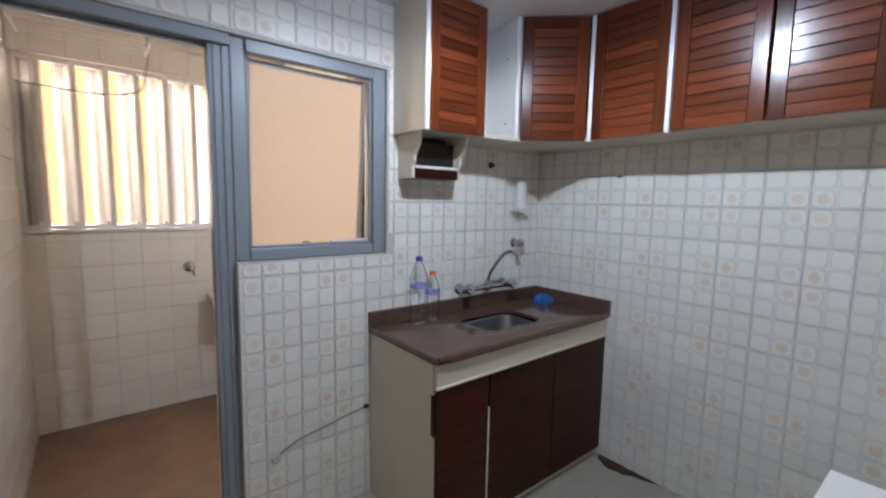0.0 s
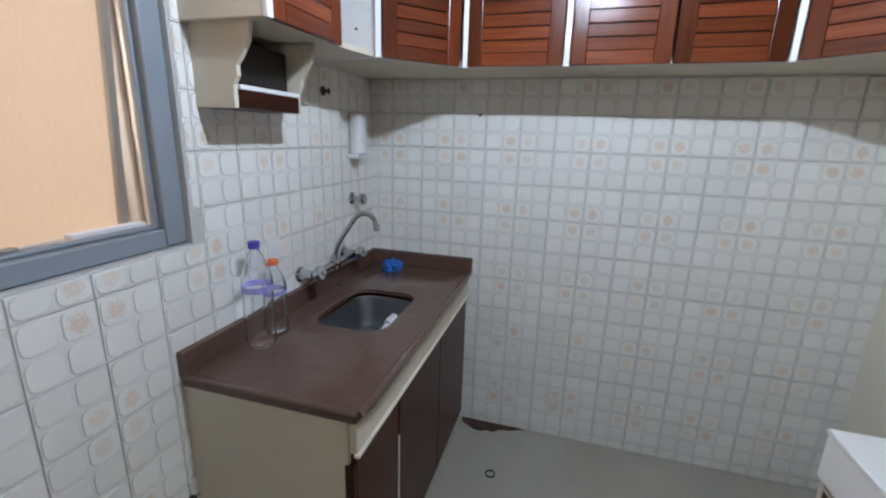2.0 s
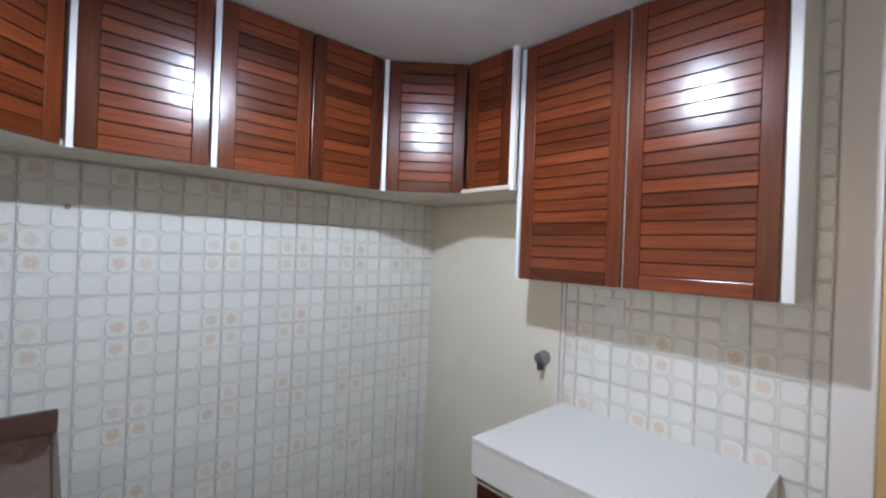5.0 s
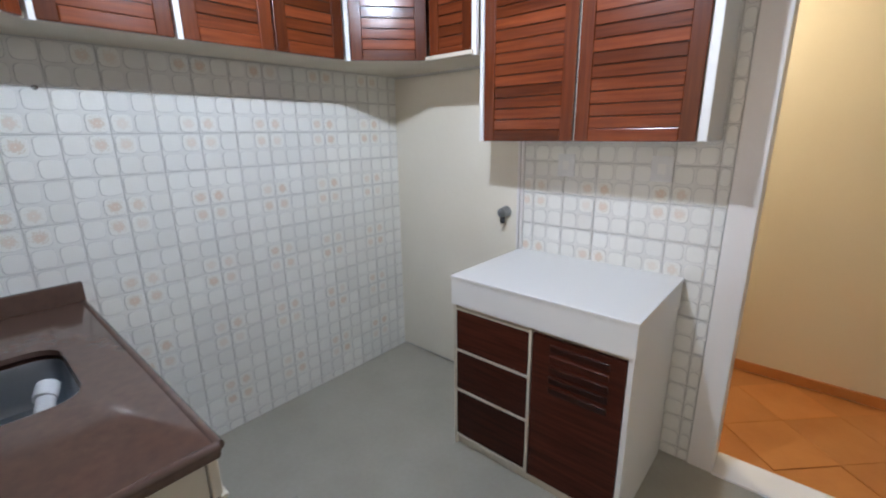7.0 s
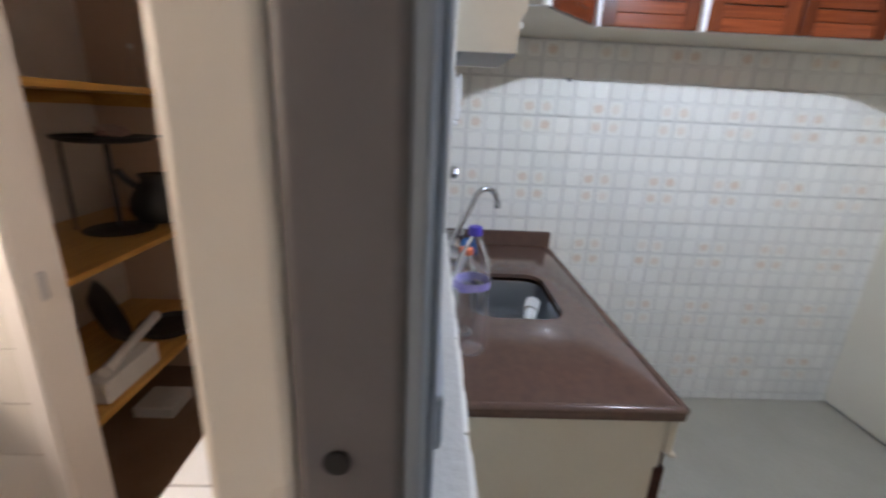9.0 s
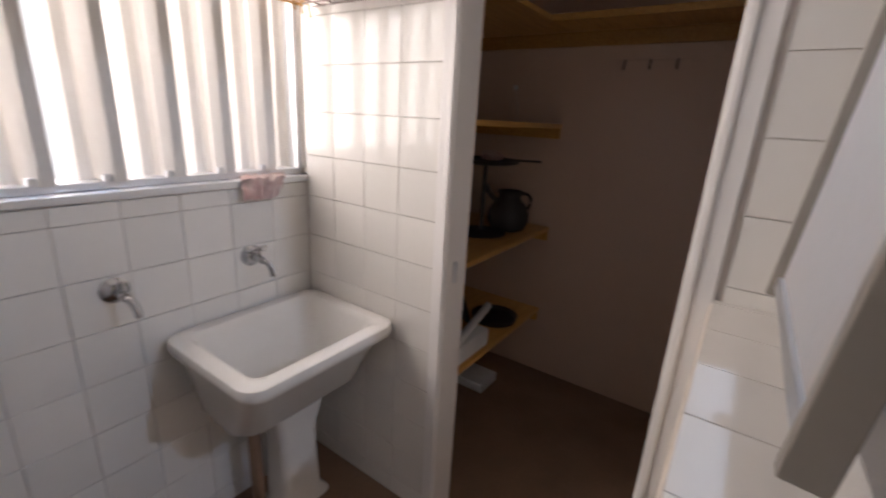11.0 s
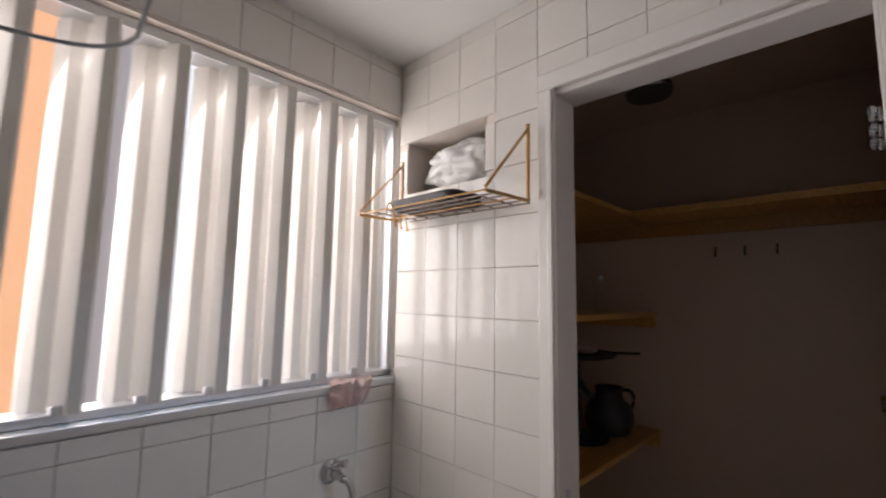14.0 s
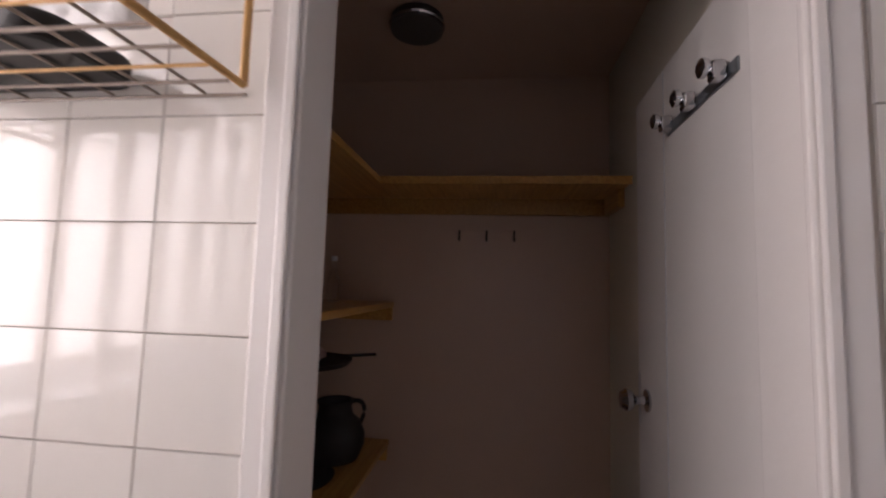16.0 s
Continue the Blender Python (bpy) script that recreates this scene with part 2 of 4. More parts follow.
def flower_tile():
    """The cream tile with a small tan flower in its pad."""
    m, n, l, b = shader("flower_tile_pad", 0.15)
    co = n.new("ShaderNodeTexCoord").outputs["Object"]
    ab = n.new("ShaderNodeVectorMath")
    ab.operation = "ABSOLUTE"
    l.new(co, ab.inputs[0])
    sub = n.new("ShaderNodeVectorMath")
    sub.operation = "SUBTRACT"
    sub.inputs[1].default_value = (0.0375, 0.0375, 0.0)
    l.new(ab.outputs[0], sub.inputs[0])
    flat = n.new("ShaderNodeVectorMath")
    flat.operation = "MULTIPLY"
    flat.inputs[1].default_value = (1, 1, 0)
    l.new(sub.outputs[0], flat.inputs[0])
    ln = n.new("ShaderNodeVectorMath")
    ln.operation = "LENGTH"
    l.new(flat.outputs[0], ln.inputs[0])
    blot = noise_of(n, l, co, 150, 3, lo=0.35, hi=0.65)

    def band(src, r0, r1, v0, v1):
        r = n.new("ShaderNodeMapRange")
        for k, v in zip((1, 2, 3, 4), (r0, r1, v0, v1)):
            r.inputs[k].default_value = v
        l.new(src, r.inputs[0])
        return r.outputs[0]

    def times(a, b, op="MULTIPLY"):
        k = n.new("ShaderNodeMath")
        k.operation = op
        l.new(a, k.inputs[0])
        if isinstance(b, float):
            k.inputs[1].default_value = b
        else:
            l.new(b, k.inputs[1])
        return k.outputs[0]

    # ragged petals, a full heart with a pale eye, and a difference of wear from tile to tile
    spread = times(times(blot, 0.020), ln.outputs[1], "ADD")
    petals = band(spread, 0.027, 0.033, 0.55, 0.0)
    heart = band(ln.outputs[1], 0.006, 0.014, 0.5, 0.0)
    eye = band(ln.outputs[1], 0.002, 0.0035, 0.25, 1.0)
    rnd = n.new("ShaderNodeObjectInfo").outputs["Random"]
    fade = band(rnd, 0.0, 1.0, 0.4, 1.0)
    amount = times(times(times(petals, heart, "MAXIMUM"), eye), fade)
    leaf_tone = mix(n, l, band(ln.outputs[1], 0.010, 0.020, 0.0, 1.0), (0.66, 0.42, 0.28), (0.60, 0.48, 0.36))
    col = mix(n, l, amount, (0.82, 0.805, 0.755), leaf_tone)
    l.new(col, b.inputs["Base Color"])
    return m


FLOWER = flower_tile()

# ---------------------------------------------------------------- builders
PLACE = {}
UNIT = Matrix.Identity(4)


def finish(name, bm, mats, smooth=False):
    me = bpy.data.meshes.new(name)
    bmesh.ops.recalc_face_normals(bm, faces=bm.faces)
    bm.to_mesh(me)
    bm.free()
    for m in (mats if isinstance(mats, (list, tuple)) else [mats]):
        me.materials.append(m)
    if smooth:
        me.polygons.foreach_set("use_smooth", [True] * len(me.polygons))
        me.set_sharp_from_angle(angle=radians(40))
    return me


def thing(name, base, label, category, group=""):
    ob = new(name)
    ob.empty_display_size = 0.1
    ob.location = base
    PLACE[ob] = Matrix.Translation(base)
    return tagged(ob, label, category, group)


def part(name, bm, mat, parent, label="", m=UNIT, smooth=False):
    """One mesh under a thing, a part or a wall; its coordinates are the world's unless m is given."""
    me = bm if isinstance(bm, bpy.types.Mesh) else finish(name, bm, mat, smooth)
    ob = new(name, me)
    ob.parent = parent
    ob.matrix_basis = PLACE[parent].inverted() @ m
    PLACE[ob] = m
    return tagged(ob, label)


def solo(name, bm, mat, label, category, base=None, smooth=False, kind="", group=""):
    """A thing of one mesh, with its origin at its base."""
    m = Matrix.Translation(base) if base else UNIT
    if base:
        bmesh.ops.translate(bm, verts=bm.verts, vec=-Vector(base))
    ob = new(name, finish(name, bm, mat, smooth))
    ob.matrix_basis = m
    PLACE[ob] = m
    return tagged(ob, label, category, group, kind)


def box(x0, x1, y0, y1, z0, z1, bevel=0.0, bm=None, seg=2):
    out = bm or bmesh.new()
    tmp = bmesh.new()
    bmesh.ops.create_cube(tmp, size=1)
    bmesh.ops.scale(tmp, verts=tmp.verts, vec=(x1 - x0, y1 - y0, z1 - z0))
    bmesh.ops.translate(tmp, verts=tmp.verts, vec=((x0 + x1) / 2, (y0 + y1) / 2, (z0 + z1) / 2))
    if bevel:
        bmesh.ops.bevel(tmp, geom=tmp.edges[:], offset=bevel, segments=seg, affect="EDGES", profile=0.5)
    return join(out, tmp)


def join(out, tmp):
    me = bpy.data.meshes.new("tmp")
    tmp.to_mesh(me)
    tmp.free()
    out.from_mesh(me)
    bpy.data.meshes.remove(me)
    return out


def prism(points, z0, z1, bm=None, bevel=0.0):
    """An upright prism over a plan of points."""
    tmp = bmesh.new()
    f = tmp.faces.new([tmp.verts.new((x, y, z0)) for x, y in points])
    r = bmesh.ops.extrude_face_region(tmp, geom=[f])
    bmesh.ops.translate(tmp, verts=[v for v in r["geom"] if isinstance(v, bmesh.types.BMVert)], vec=(0, 0, z1 - z0))
    if bevel:
        bmesh.ops.bevel(tmp, geom=tmp.edges[:], offset=bevel, segments=2, affect="EDGES", profile=0.5)
    return join(bm or bmesh.new(), tmp)


def lathe(profile, m=UNIT, n=24, bm=None):
    """A body turned about z from (radius, height) pairs."""
    tmp = bmesh.new()
    rings = []
    for r, z in profile:
        rings.append([tmp.verts.new((r * math.cos(2 * math.pi * i / n), r * math.sin(2 * math.pi * i / n), z)) for i in range(n)])
    for a, b in zip(rings, rings[1:]):
        for i in range(n):
            tmp.faces.new((a[i], a[(i + 1) % n], b[(i + 1) % n], b[i]))
    for ring in (rings[0], rings[-1]):
        tmp.faces.new(ring)
    bmesh.ops.transform(tmp, verts=tmp.verts, matrix=m)
    return join(bm or bmesh.new(), tmp)


def tube(points, r, n=10, bm=None):
    """A round bar through points."""
    tmp = bmesh.new()
    pts = [Vector(p) for p in points]
    rings = []
    for i, p in enumerate(pts):
        d = (pts[min(i + 1, len(pts) - 1)] - pts[max(i - 1, 0)]).normalized()
        q = d.to_track_quat("Z", "Y")
        rings.append([tmp.verts.new(p + q @ Vector((r * math.cos(2 * math.pi * k / n), r * math.sin(2 * math.pi * k / n), 0))) for k in range(n)])
    for a, b in zip(rings, rings[1:]):
        for k in range(n):
            tmp.faces.new((a[k], a[(k + 1) % n], b[(k + 1) % n], b[k]))
    tmp.faces.new(rings[0])
    tmp.faces.new(rings[-1])
    return join(bm or bmesh.new(), tmp)


def curve(a, b, c, d, n=10):
    """Points of a Bezier curve."""
    a, b, c, d = map(Vector, (a, b, c, d))
    return [(1 - t) ** 3 * a + 3 * t * (1 - t) ** 2 * b + 3 * t * t * (1 - t) * c + t ** 3 * d for t in (i / n for i in range(n + 1))]


def structure(name, bm, mat, label):
    ob = new(name, finish(name, bm, mat))
    PLACE[ob] = UNIT
    return tagged(ob, label, name.split("_")[0], kind="structure")


# ---------------------------------------------------------------- structure
XE, YW, YS, ZC = 2.14, 1.89, -0.248, 2.275      # kitchen: east, window and south walls, ceiling
LW, LE, LN, LC = -0.34, 1.114, 3.467, 2.37     # laundry: west, east, north walls, ceiling
PE, PS = 2.315, 2.10                            # pantry: east and south walls
KW = -1.0                                      # kitchen's west wall
H = 2.75

structure("floor_kitchen", box(KW, XE, YS - 0.12, 1.93, -0.1, 0), CEMENT, "worn grey-green kitchen floor with stains")
structure("floor_laundry", box(LW - 0.1, PE, 1.93, LN, -0.1, 0), BROWN_FLOOR, "brown worn laundry and pantry floor")
structure("ceiling_kitchen", box(KW, XE, YS - 0.12, YW, ZC, H), CEILING, "white painted kitchen ceiling")
structure("ceiling_laundry", box(LW, LE + 0.05, 1.99, LN, LC, H), CEILING, "white painted laundry ceiling")
# the pantry's dimness is in this ceiling's colour too
structure("ceiling_pantry", box(LE + 0.05, PE, 1.99, LN, LC, H), PANTRY_WALL, "pantry ceiling in the dimmed tan of its walls")
wall_east = structure("wall_east", box(XE, XE + 0.15, YS - 0.12, YW, 0, H), GROUT, "kitchen wall behind patterned cream tiles")
south = box(0.315, XE, YS - 0.12, YS, 0, H)
box(KW, -0.55, YS - 0.12, YS, 0, H, bm=south)
box(-0.55, 0.315, YS - 0.12, YS, 2.1, H, bm=south)
wall_south = structure("wall_south", south, GROUT, "kitchen wall with a doorway to a yellow hall")
structure("wall_west", box(KW - 0.1, KW, YS - 0.12, 1.99, 0, H), PLASTER, "plain cream kitchen wall")
win = box(1.05, XE + 0.15, YW, 1.99, 0, H)
box(KW, -0.42, YW, 1.99, 0, H, bm=win)
box(-0.42, 1.05, YW, 1.99, 1.985, H, bm=win)
box(0.40, 1.05, YW, 1.985, 0, 1.155, bm=win)
wall_window = structure("wall_window", win, GROUT, "wall between kitchen and laundry behind cream tiles")
structure("wall_ledge", box(0.445, LE, 1.9855, 2.130, 0, 1.085, 0.004), CREAM_PAINT, "thick low wall under the laundry side of the window")
north = box(LW - 0.1, PE + 0.1, LN, LN + 0.14, 0, 1.175)
box(LW - 0.1, PE + 0.1, LN, LN + 0.14, 2.165, H, bm=north)
box(LE + 0.005, PE + 0.1, LN, LN + 0.14, 1.175, 2.165, bm=north)
box(LW - 0.1, LW, LN, LN + 0.14, 1.175, 2.165, bm=north)
wall_north = structure("wall_north", north, WHITE_GROUT, "laundry wall under and over a louvred window")
structure("wall_laundry_west", box(LW - 0.1, LW, 1.99, LN, 0, H), WHITE_GROUT, "laundry side wall of white tiles")
east = box(LE, LE + 0.10, 1.99, 2.168, 0, H)
box(LE, LE + 0.10, 2.168, 2.827, 2.065, H, bm=east)
box(LE, LE + 0.10, 2.827, 3.050, 0, H, bm=east)
box(LE, LE + 0.10, 3.050, 3.420, 0, 1.856, bm=east)
box(LE, LE + 0.10, 3.050, 3.420, 2.056, H, bm=east)
box(LE, LE + 0.10, 3.420, LN, 0, H, bm=east)
wall_niche = structure("wall_niche", east, WHITE_GROUT, "laundry wall with a niche and the pantry doorway")
niche = box(LE + 0.10, LE + 0.30, 3.032, 3.438, 1.839, 1.856)
box(LE + 0.10, LE + 0.30, 3.032, 3.438, 2.056, 2.073, bm=niche)
box(LE + 0.10, LE + 0.30, 3.032, 3.050, 1.856, 2.056, bm=niche)
box(LE + 0.10, LE + 0.30, 3.420, 3.438, 1.856, 2.056, bm=niche)
box(LE + 0.285, LE + 0.30, 3.050, 3.420, 1.856, 2.056, bm=niche)
structure("wall_niche_lining", niche, CREAM_PAINT, "painted lining of the wall niche")
structure("wall_pantry_east", box(PE, PE + 0.1, 1.995, LN, 0, H), PANTRY_WALL, "pantry back wall of cream tiles darkened to a dim tan")
structure("wall_pantry_south", box(LE + 0.1, PE, 1.995, PS, 0, H), PLASTER, "pantry side wall")

# yellow hall beyond the doorway
structure("floor_hall", box(-2.2, 1.6, -1.40, YS - 0.12, -0.1, -0.006), TERRACOTTA, "joints of the terracotta hall floor")
structure("wall_hall", box(-2.2, 1.6, -1.40, -1.28, -0.05, H), YELLOW_WALL, "yellow painted hall wall")
structure("wall_hall_end", box(1.5, 1.6, -1.28, YS - 0.12, 0, H), YELLOW_WALL, "yellow painted hall end wall")
structure("wall_hall_west", box(-2.3, -2.2, -1.40, YS - 0.12, 0, H), YELLOW_WALL, "yellow painted hall end wall")
structure("wall_hall_north", box(-2.2, KW - 0.1, YS - 0.12, YS, 0, H), YELLOW_WALL, "yellow painted hall wall")
structure("ceiling_hall", box(-2.2, 1.6, -1.40, YS - 0.12, 2.5, H), CEILING, "white hall ceiling")
structure("baseboard_hall", box(-2.2, 1.5, -1.28, -1.268, 0, 0.06, 0.003), TERRACOTTA, "terracotta skirting of the hall")
trim = box(0.308, 0.40, YS, YS + 0.012, 0, ZC, 0.004)
box(0.308, 0.315, YS - 0.12, YS, 0, 2.1, 0.002, bm=trim)
structure("trim_doorway", trim, WHITE_PAINT, "white painted edge of the hall doorway")
structure("trim_threshold", box(-0.55, 0.308, YS - 0.14, YS + 0.02, 0, 0.012, 0.003), CEILING, "pale stone threshold")
structure("trim_panel", box(1.283, XE, YS, YS + 0.012, 0.015, 1.69, 0.002), PLASTER, "smooth cream panel over a chimney breast")
strip = box(1.252, 1.268, YS, YS + 0.012, 0.0, 1.69, 0.003)
box(1.272, 1.285, YS, YS + 0.014, 0.0, 1.69, 0.003, bm=strip)
structure("trim_strip", strip, WHITE_PAINT, "white strips beside the panel")


def casing(name, pieces, mat, label, cat):
    t = thing(name, pieces[0][1][:1] + pieces[0][1][2:3] + (0,), label, cat)
    t["kind"] = "structure"
    for nm, b, mt in pieces:
        part(nm, box(*b, 0.004), mt or mat, t)
    return t


# pantry doorway: stepped white casing, jambs
casing("door_frame_pantry", [
    ("casing_side", (LE - 0.014, LE, 2.806, 2.860, 0, 2.065), None),
    ("casing_side", (LE - 0.014, LE, 2.125, 2.189, 0, 2.065), None),
    ("casing_top", (LE - 0.014, LE, 2.125, 2.860, 2.065, 2.115), None),
    ("casing_bead", (LE - 0.021, LE - 0.014, 2.812, 2.830, 0, 2.06), None),
    ("casing_bead", (LE - 0.021, LE - 0.014, 2.165, 2.183, 0, 2.06), None),
    ("jamb", (LE + 0.001, LE + 0.108, 2.811, 2.8265, 0, 2.0645), None),
    ("jamb", (LE + 0.001, LE + 0.108, 2.1685, 2.184, 0, 2.0645), None),
    ("jamb_head", (LE + 0.001, LE + 0.108, 2.184, 2.811, 2.048, 2.0645), None),
    ("strike_plate", (LE + 0.03, LE + 0.05, 2.8090, 2.8112, 0.93, 1.0), ALU),
], WHITE_PAINT, "white painted casing of the open pantry doorway", "door frame")

# kitchen door and window frame, one grey painted unit
kf = casing("door_frame_kitchen", [
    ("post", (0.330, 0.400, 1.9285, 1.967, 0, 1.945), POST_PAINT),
    ("post_face", (0.3305, 0.3455, 1.9245, 1.928, 0, 1.945), None),
    ("post_bead", (0.346, 0.400, 1.9215, 1.928, 0, 1.945), None),
    ("post_bead", (0.374, 0.400, 1.9165, 1.9212, 0, 1.945), None),
    ("post_back", (0.332, 0.4145, 1.9675, 2.000, 0, 1.985), CREAM_PAINT),
    ("side_post", (-0.42, -0.36, 1.872, 1.99, 0, 1.945), None),
    ("head", (-0.42, 0.400, 1.900, 1.99, 1.945, 1.985), None),
    ("head_stop", (-0.36, 0.330, 1.945, 1.965, 1.93, 1.945), None),
], GREY_PAINT, "grey-blue painted steel frame of the doorway to the laundry", "door frame")
part("latch_hole", lathe([(0.0045, 0), (0.005, 0.001), (0.005, 0.0015)], pose(0.3302, 1.952, 1.268, 0, -90, 0)), BLACK, kf)

w1 = thing("window_1", (0.7, 1.91, 1.155), "grey-blue framed awning window with a frosted pane tilted open", "window")
w1["kind"] = "structure"
for nm, b in (("frame_side", (0.402, 0.455, 1.918, 1.958, 1.160, 1.983)), ("frame_side", (0.990, 1.049, 1.905, 1.950, 1.160, 1.983)),
              ("frame_bottom", (0.455, 0.990, 1.908, 1.955, 1.157, 1.205)), ("frame_top", (0.455, 0.990, 1.905, 1.950, 1.935, 1.983)),
              ("stop", (0.455, 0.466, 1.925, 1.945, 1.205, 1.935)), ("stop", (0.979, 0.990, 1.925, 1.945, 1.205, 1.935)),
              ("stop", (0.466, 0.979, 1.925, 1.945, 1.205, 1.216))):
    part(nm, box(*b, 0.005), GREY_PAINT, w1)
tilt = pose(0.722, 1.974, 1.93, 4.7, 0, 0)
sash = part("sash", box(-0.258, 0.258, -0.008, 0.008, -0.015, 0.0, 0.002), GREY_PAINT, w1, m=tilt)
part("sash_rail", box(-0.242, 0.242, -0.010, 0.010, -0.752, -0.73, 0.002), ALU, sash, m=tilt)
for s in (-1, 1):
    part("sash_stile", box(s * 0.251 - 0.009, s * 0.251 + 0.009, -0.018, 0.018, -0.765, 0, 0.002), SASH_PAINT, sash, m=tilt)
pane = part("pane", box(-0.243, 0.243, -0.003, 0.003, -0.731, -0.014), FROST, sash, "frosted glass", m=tilt)
pane.visible_shadow = False
solo("white_bar", box(0.81, 0.985, 1.9575, 1.984, 1.1555, 1.222, 0.003), PLASTIC, "white plastic bar lying on the window sill", "bar")
part("latch", box(0.67, 0.70, 1.93, 1.95, 1.2165, 1.224, 0.003), SASH_PAINT, w1)

# ---------------------------------------------------------------- louvred window of the laundry
w2 = thing("window_2", (0.4, LN + 0.05, 1.175), "tall louvred window of white vertical fins in an aluminium frame", "window")
w2["kind"] = "structure"
for nm, b in (("sill", (LW, LE + 0.003, LN - 0.012, LN + 0.13, 1.177, 1.20)), ("sill_track", (LW, LE + 0.003, LN + 0.03, LN + 0.11, 1.20, 1.222)),
              ("head_track", (LW, LE + 0.003, LN + 0.03, LN + 0.11, 2.135, 2.164)), ("frame_side", (LW + 0.002, LW + 0.03, LN + 0.02, LN + 0.12, 1.222, 2.135)),
              ("frame_side", (LE - 0.022, LE + 0.003, LN + 0.02, LN + 0.12, 1.222, 2.135))):
    part(nm, box(*b, 0.003), ALU, w2)
fin_profile = [(-0.060, 0.000), (-0.045, 0.010), (-0.020, 0.010), (-0.008, -0.006), (0.008, -0.006), (0.020, 0.010), (0.045, 0.010), (0.060, 0.000)]
fin_profile = [(1.40 * u, 1.45 * v) for u, v in fin_profile]
fin_plan = [(u, v + 0.003) for u, v in fin_profile] + [(u, v - 0.003) for u, v in reversed(fin_profile)]
fin_mesh = finish("fin", prism(fin_plan, 0, 0.913), SLAT)
clip_mesh = finish("fin_clip", box(-0.022, 0.022, -0.006, 0.006, 0, 0.02, 0.002), ALU)
for i in range(10):
    x = -0.262 + 0.15 * i
    part("fin", fin_mesh, None, w2, m=pose(x, LN + 0.070, 1.222, 0, 0, 128))
    part("fin_clip", clip_mesh, None, w2, m=pose(x + 0.02, LN + 0.024, 1.222, 0, 0, 20))

# outside: ground and the blocks across the yard
structure("ground", box(-300, 300, -300, 400, -9.1, -9.0), EARTH, "dark yard far below the window")


def block(name, x0, x1, y0, y1, z1, mat, label, columns, storeys, tall=1.0):
    t = thing(name, ((x0 + x1) / 2, y0, -9), label, "building")
    part("wall", box(x0, x1, y0, y1, -9, z1), mat, t)
    part("roof", box(x0 - 0.2, x1 + 0.2, y0 - 0.2, y1 + 0.2, z1, z1 + 0.3), FACADE_WHITE, t)
    for x, w in columns:
        for z in storeys:
            win = part("window", box(x - w / 2 - 0.05, x + w / 2 + 0.05, y0 - 0.05, y0 - 0.01, z - 0.06, z + tall + 0.06), FACADE_WHITE, t)
            part("pane", box(x - w / 2, x + w / 2, y0 - 0.07, y0 - 0.045, z, z + tall), DARK_PANE, win)
            for k in range(1, 5):
                part("bar", box(x - w / 2 + w * k / 5 - 0.012, x - w / 2 + w * k / 5 + 0.012, y0 - 0.1, y0 - 0.075, z, z + tall), FACADE_WHITE, win)
    return t


block("apartment_building", -1.46, 1.10, 12.0, 22, 14, FACADE_ORANGE, "orange rendered apartment block with small barred windows", [(-1.20, 0.17), (0.66, 0.28)], [-5.85, -3.35, -0.85, 1.65, 4.15, 6.65], 0.68)
block("apartment_building", -9.0, -1.48, 12.6, 22, 14, FACADE_WHITE, "white rendered apartment block with barred windows", [(-2.3, 0.3), (-4.5, 1.0)], [-5.9, -3.4, -0.9, 1.6, 4.05, 6.55], 0.75)
block("apartment_building", 1.12, 16.0, 13.4, 22, 16, FACADE_WHITE, "white rendered apartment block facing the yard", [(8.0, 1.0), (12.0, 1.0)], [-4.7, -1.9, 0.95, 3.7, 6.5])

# ---------------------------------------------------------------- kitchen cabinets


def plan_pose(p0, p1, z):
    """The pose with x from p0 to p1, y into the cabinet, z up."""
    return pose(p0[0], p0[1], z, 0, 0, math.degrees(math.atan2(p1[1] - p0[1], p1[0] - p0[0])))


def slatted_door(parent, p0, p1, z0, z1, pitch=0.0425, stile=0.052):
    """A framed door of overlapping slats; its front faces the left-hand side going from p1 to p0."""
    m = plan_pose(p0, p1, z0)
    w, h = math.hypot(p1[0] - p0[0], p1[1] - p0[1]) - 0.004, z1 - z0
    # black sheet behind the slats gives their gaps a painted shade
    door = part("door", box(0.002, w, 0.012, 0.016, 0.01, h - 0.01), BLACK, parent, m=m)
    for a, b in ((0.002, 0.002 + stile), (w - stile, w)):
        part("stile", box(a, b, -0.002, 0.018, 0, h, 0.003), RED_STILE, door, m=m)
    for a, b in ((0, 0.045), (h - 0.05, h)):
        part("rail", box(0.002 + stile, w - stile, -0.0015, 0.017, a, b, 0.003), RED_WOOD, door, m=m)
    n = int((h - 0.095) / pitch)
    step = (h - 0.095) / n
    me = finish("slat", box(0.002 + stile, w - stile, -0.004, 0.004, -step / 2 + 0.0016, step / 2 - 0.0022, 0.0012, seg=1), RED_WOOD)
    for k in range(n):
        part("slat", me, None, door, m=m @ pose(0, 0.005, 0.045 + step * (k + 0.5), 1.6, 0, 0))
    return door


ZB, ZT = 1.703, 2.27
uc = thing("wall_cabinet", (1.95, 1.5, ZB), "corner wall cabinets of red slatted doors in cream carcass", "cabinet")
part("bottom_panel", prism([(1.085, YW - 0.004), (1.085, 1.66), (1.42, 1.66), (1.603, 1.62), (1.852, 1.385), (1.852, 0.335), (1.60, 0.072), (1.335, 0.072), (1.335, YS + 0.004), (XE - 0.004, YS + 0.004), (XE - 0.004, YW - 0.004)], ZB, ZB + 0.016), LAMINATE, uc)
part("side_panel", box(1.080, 1.098, 1.645, YW - 0.003, ZB - 0.002, ZT, 0.002), LAMINATE, uc)
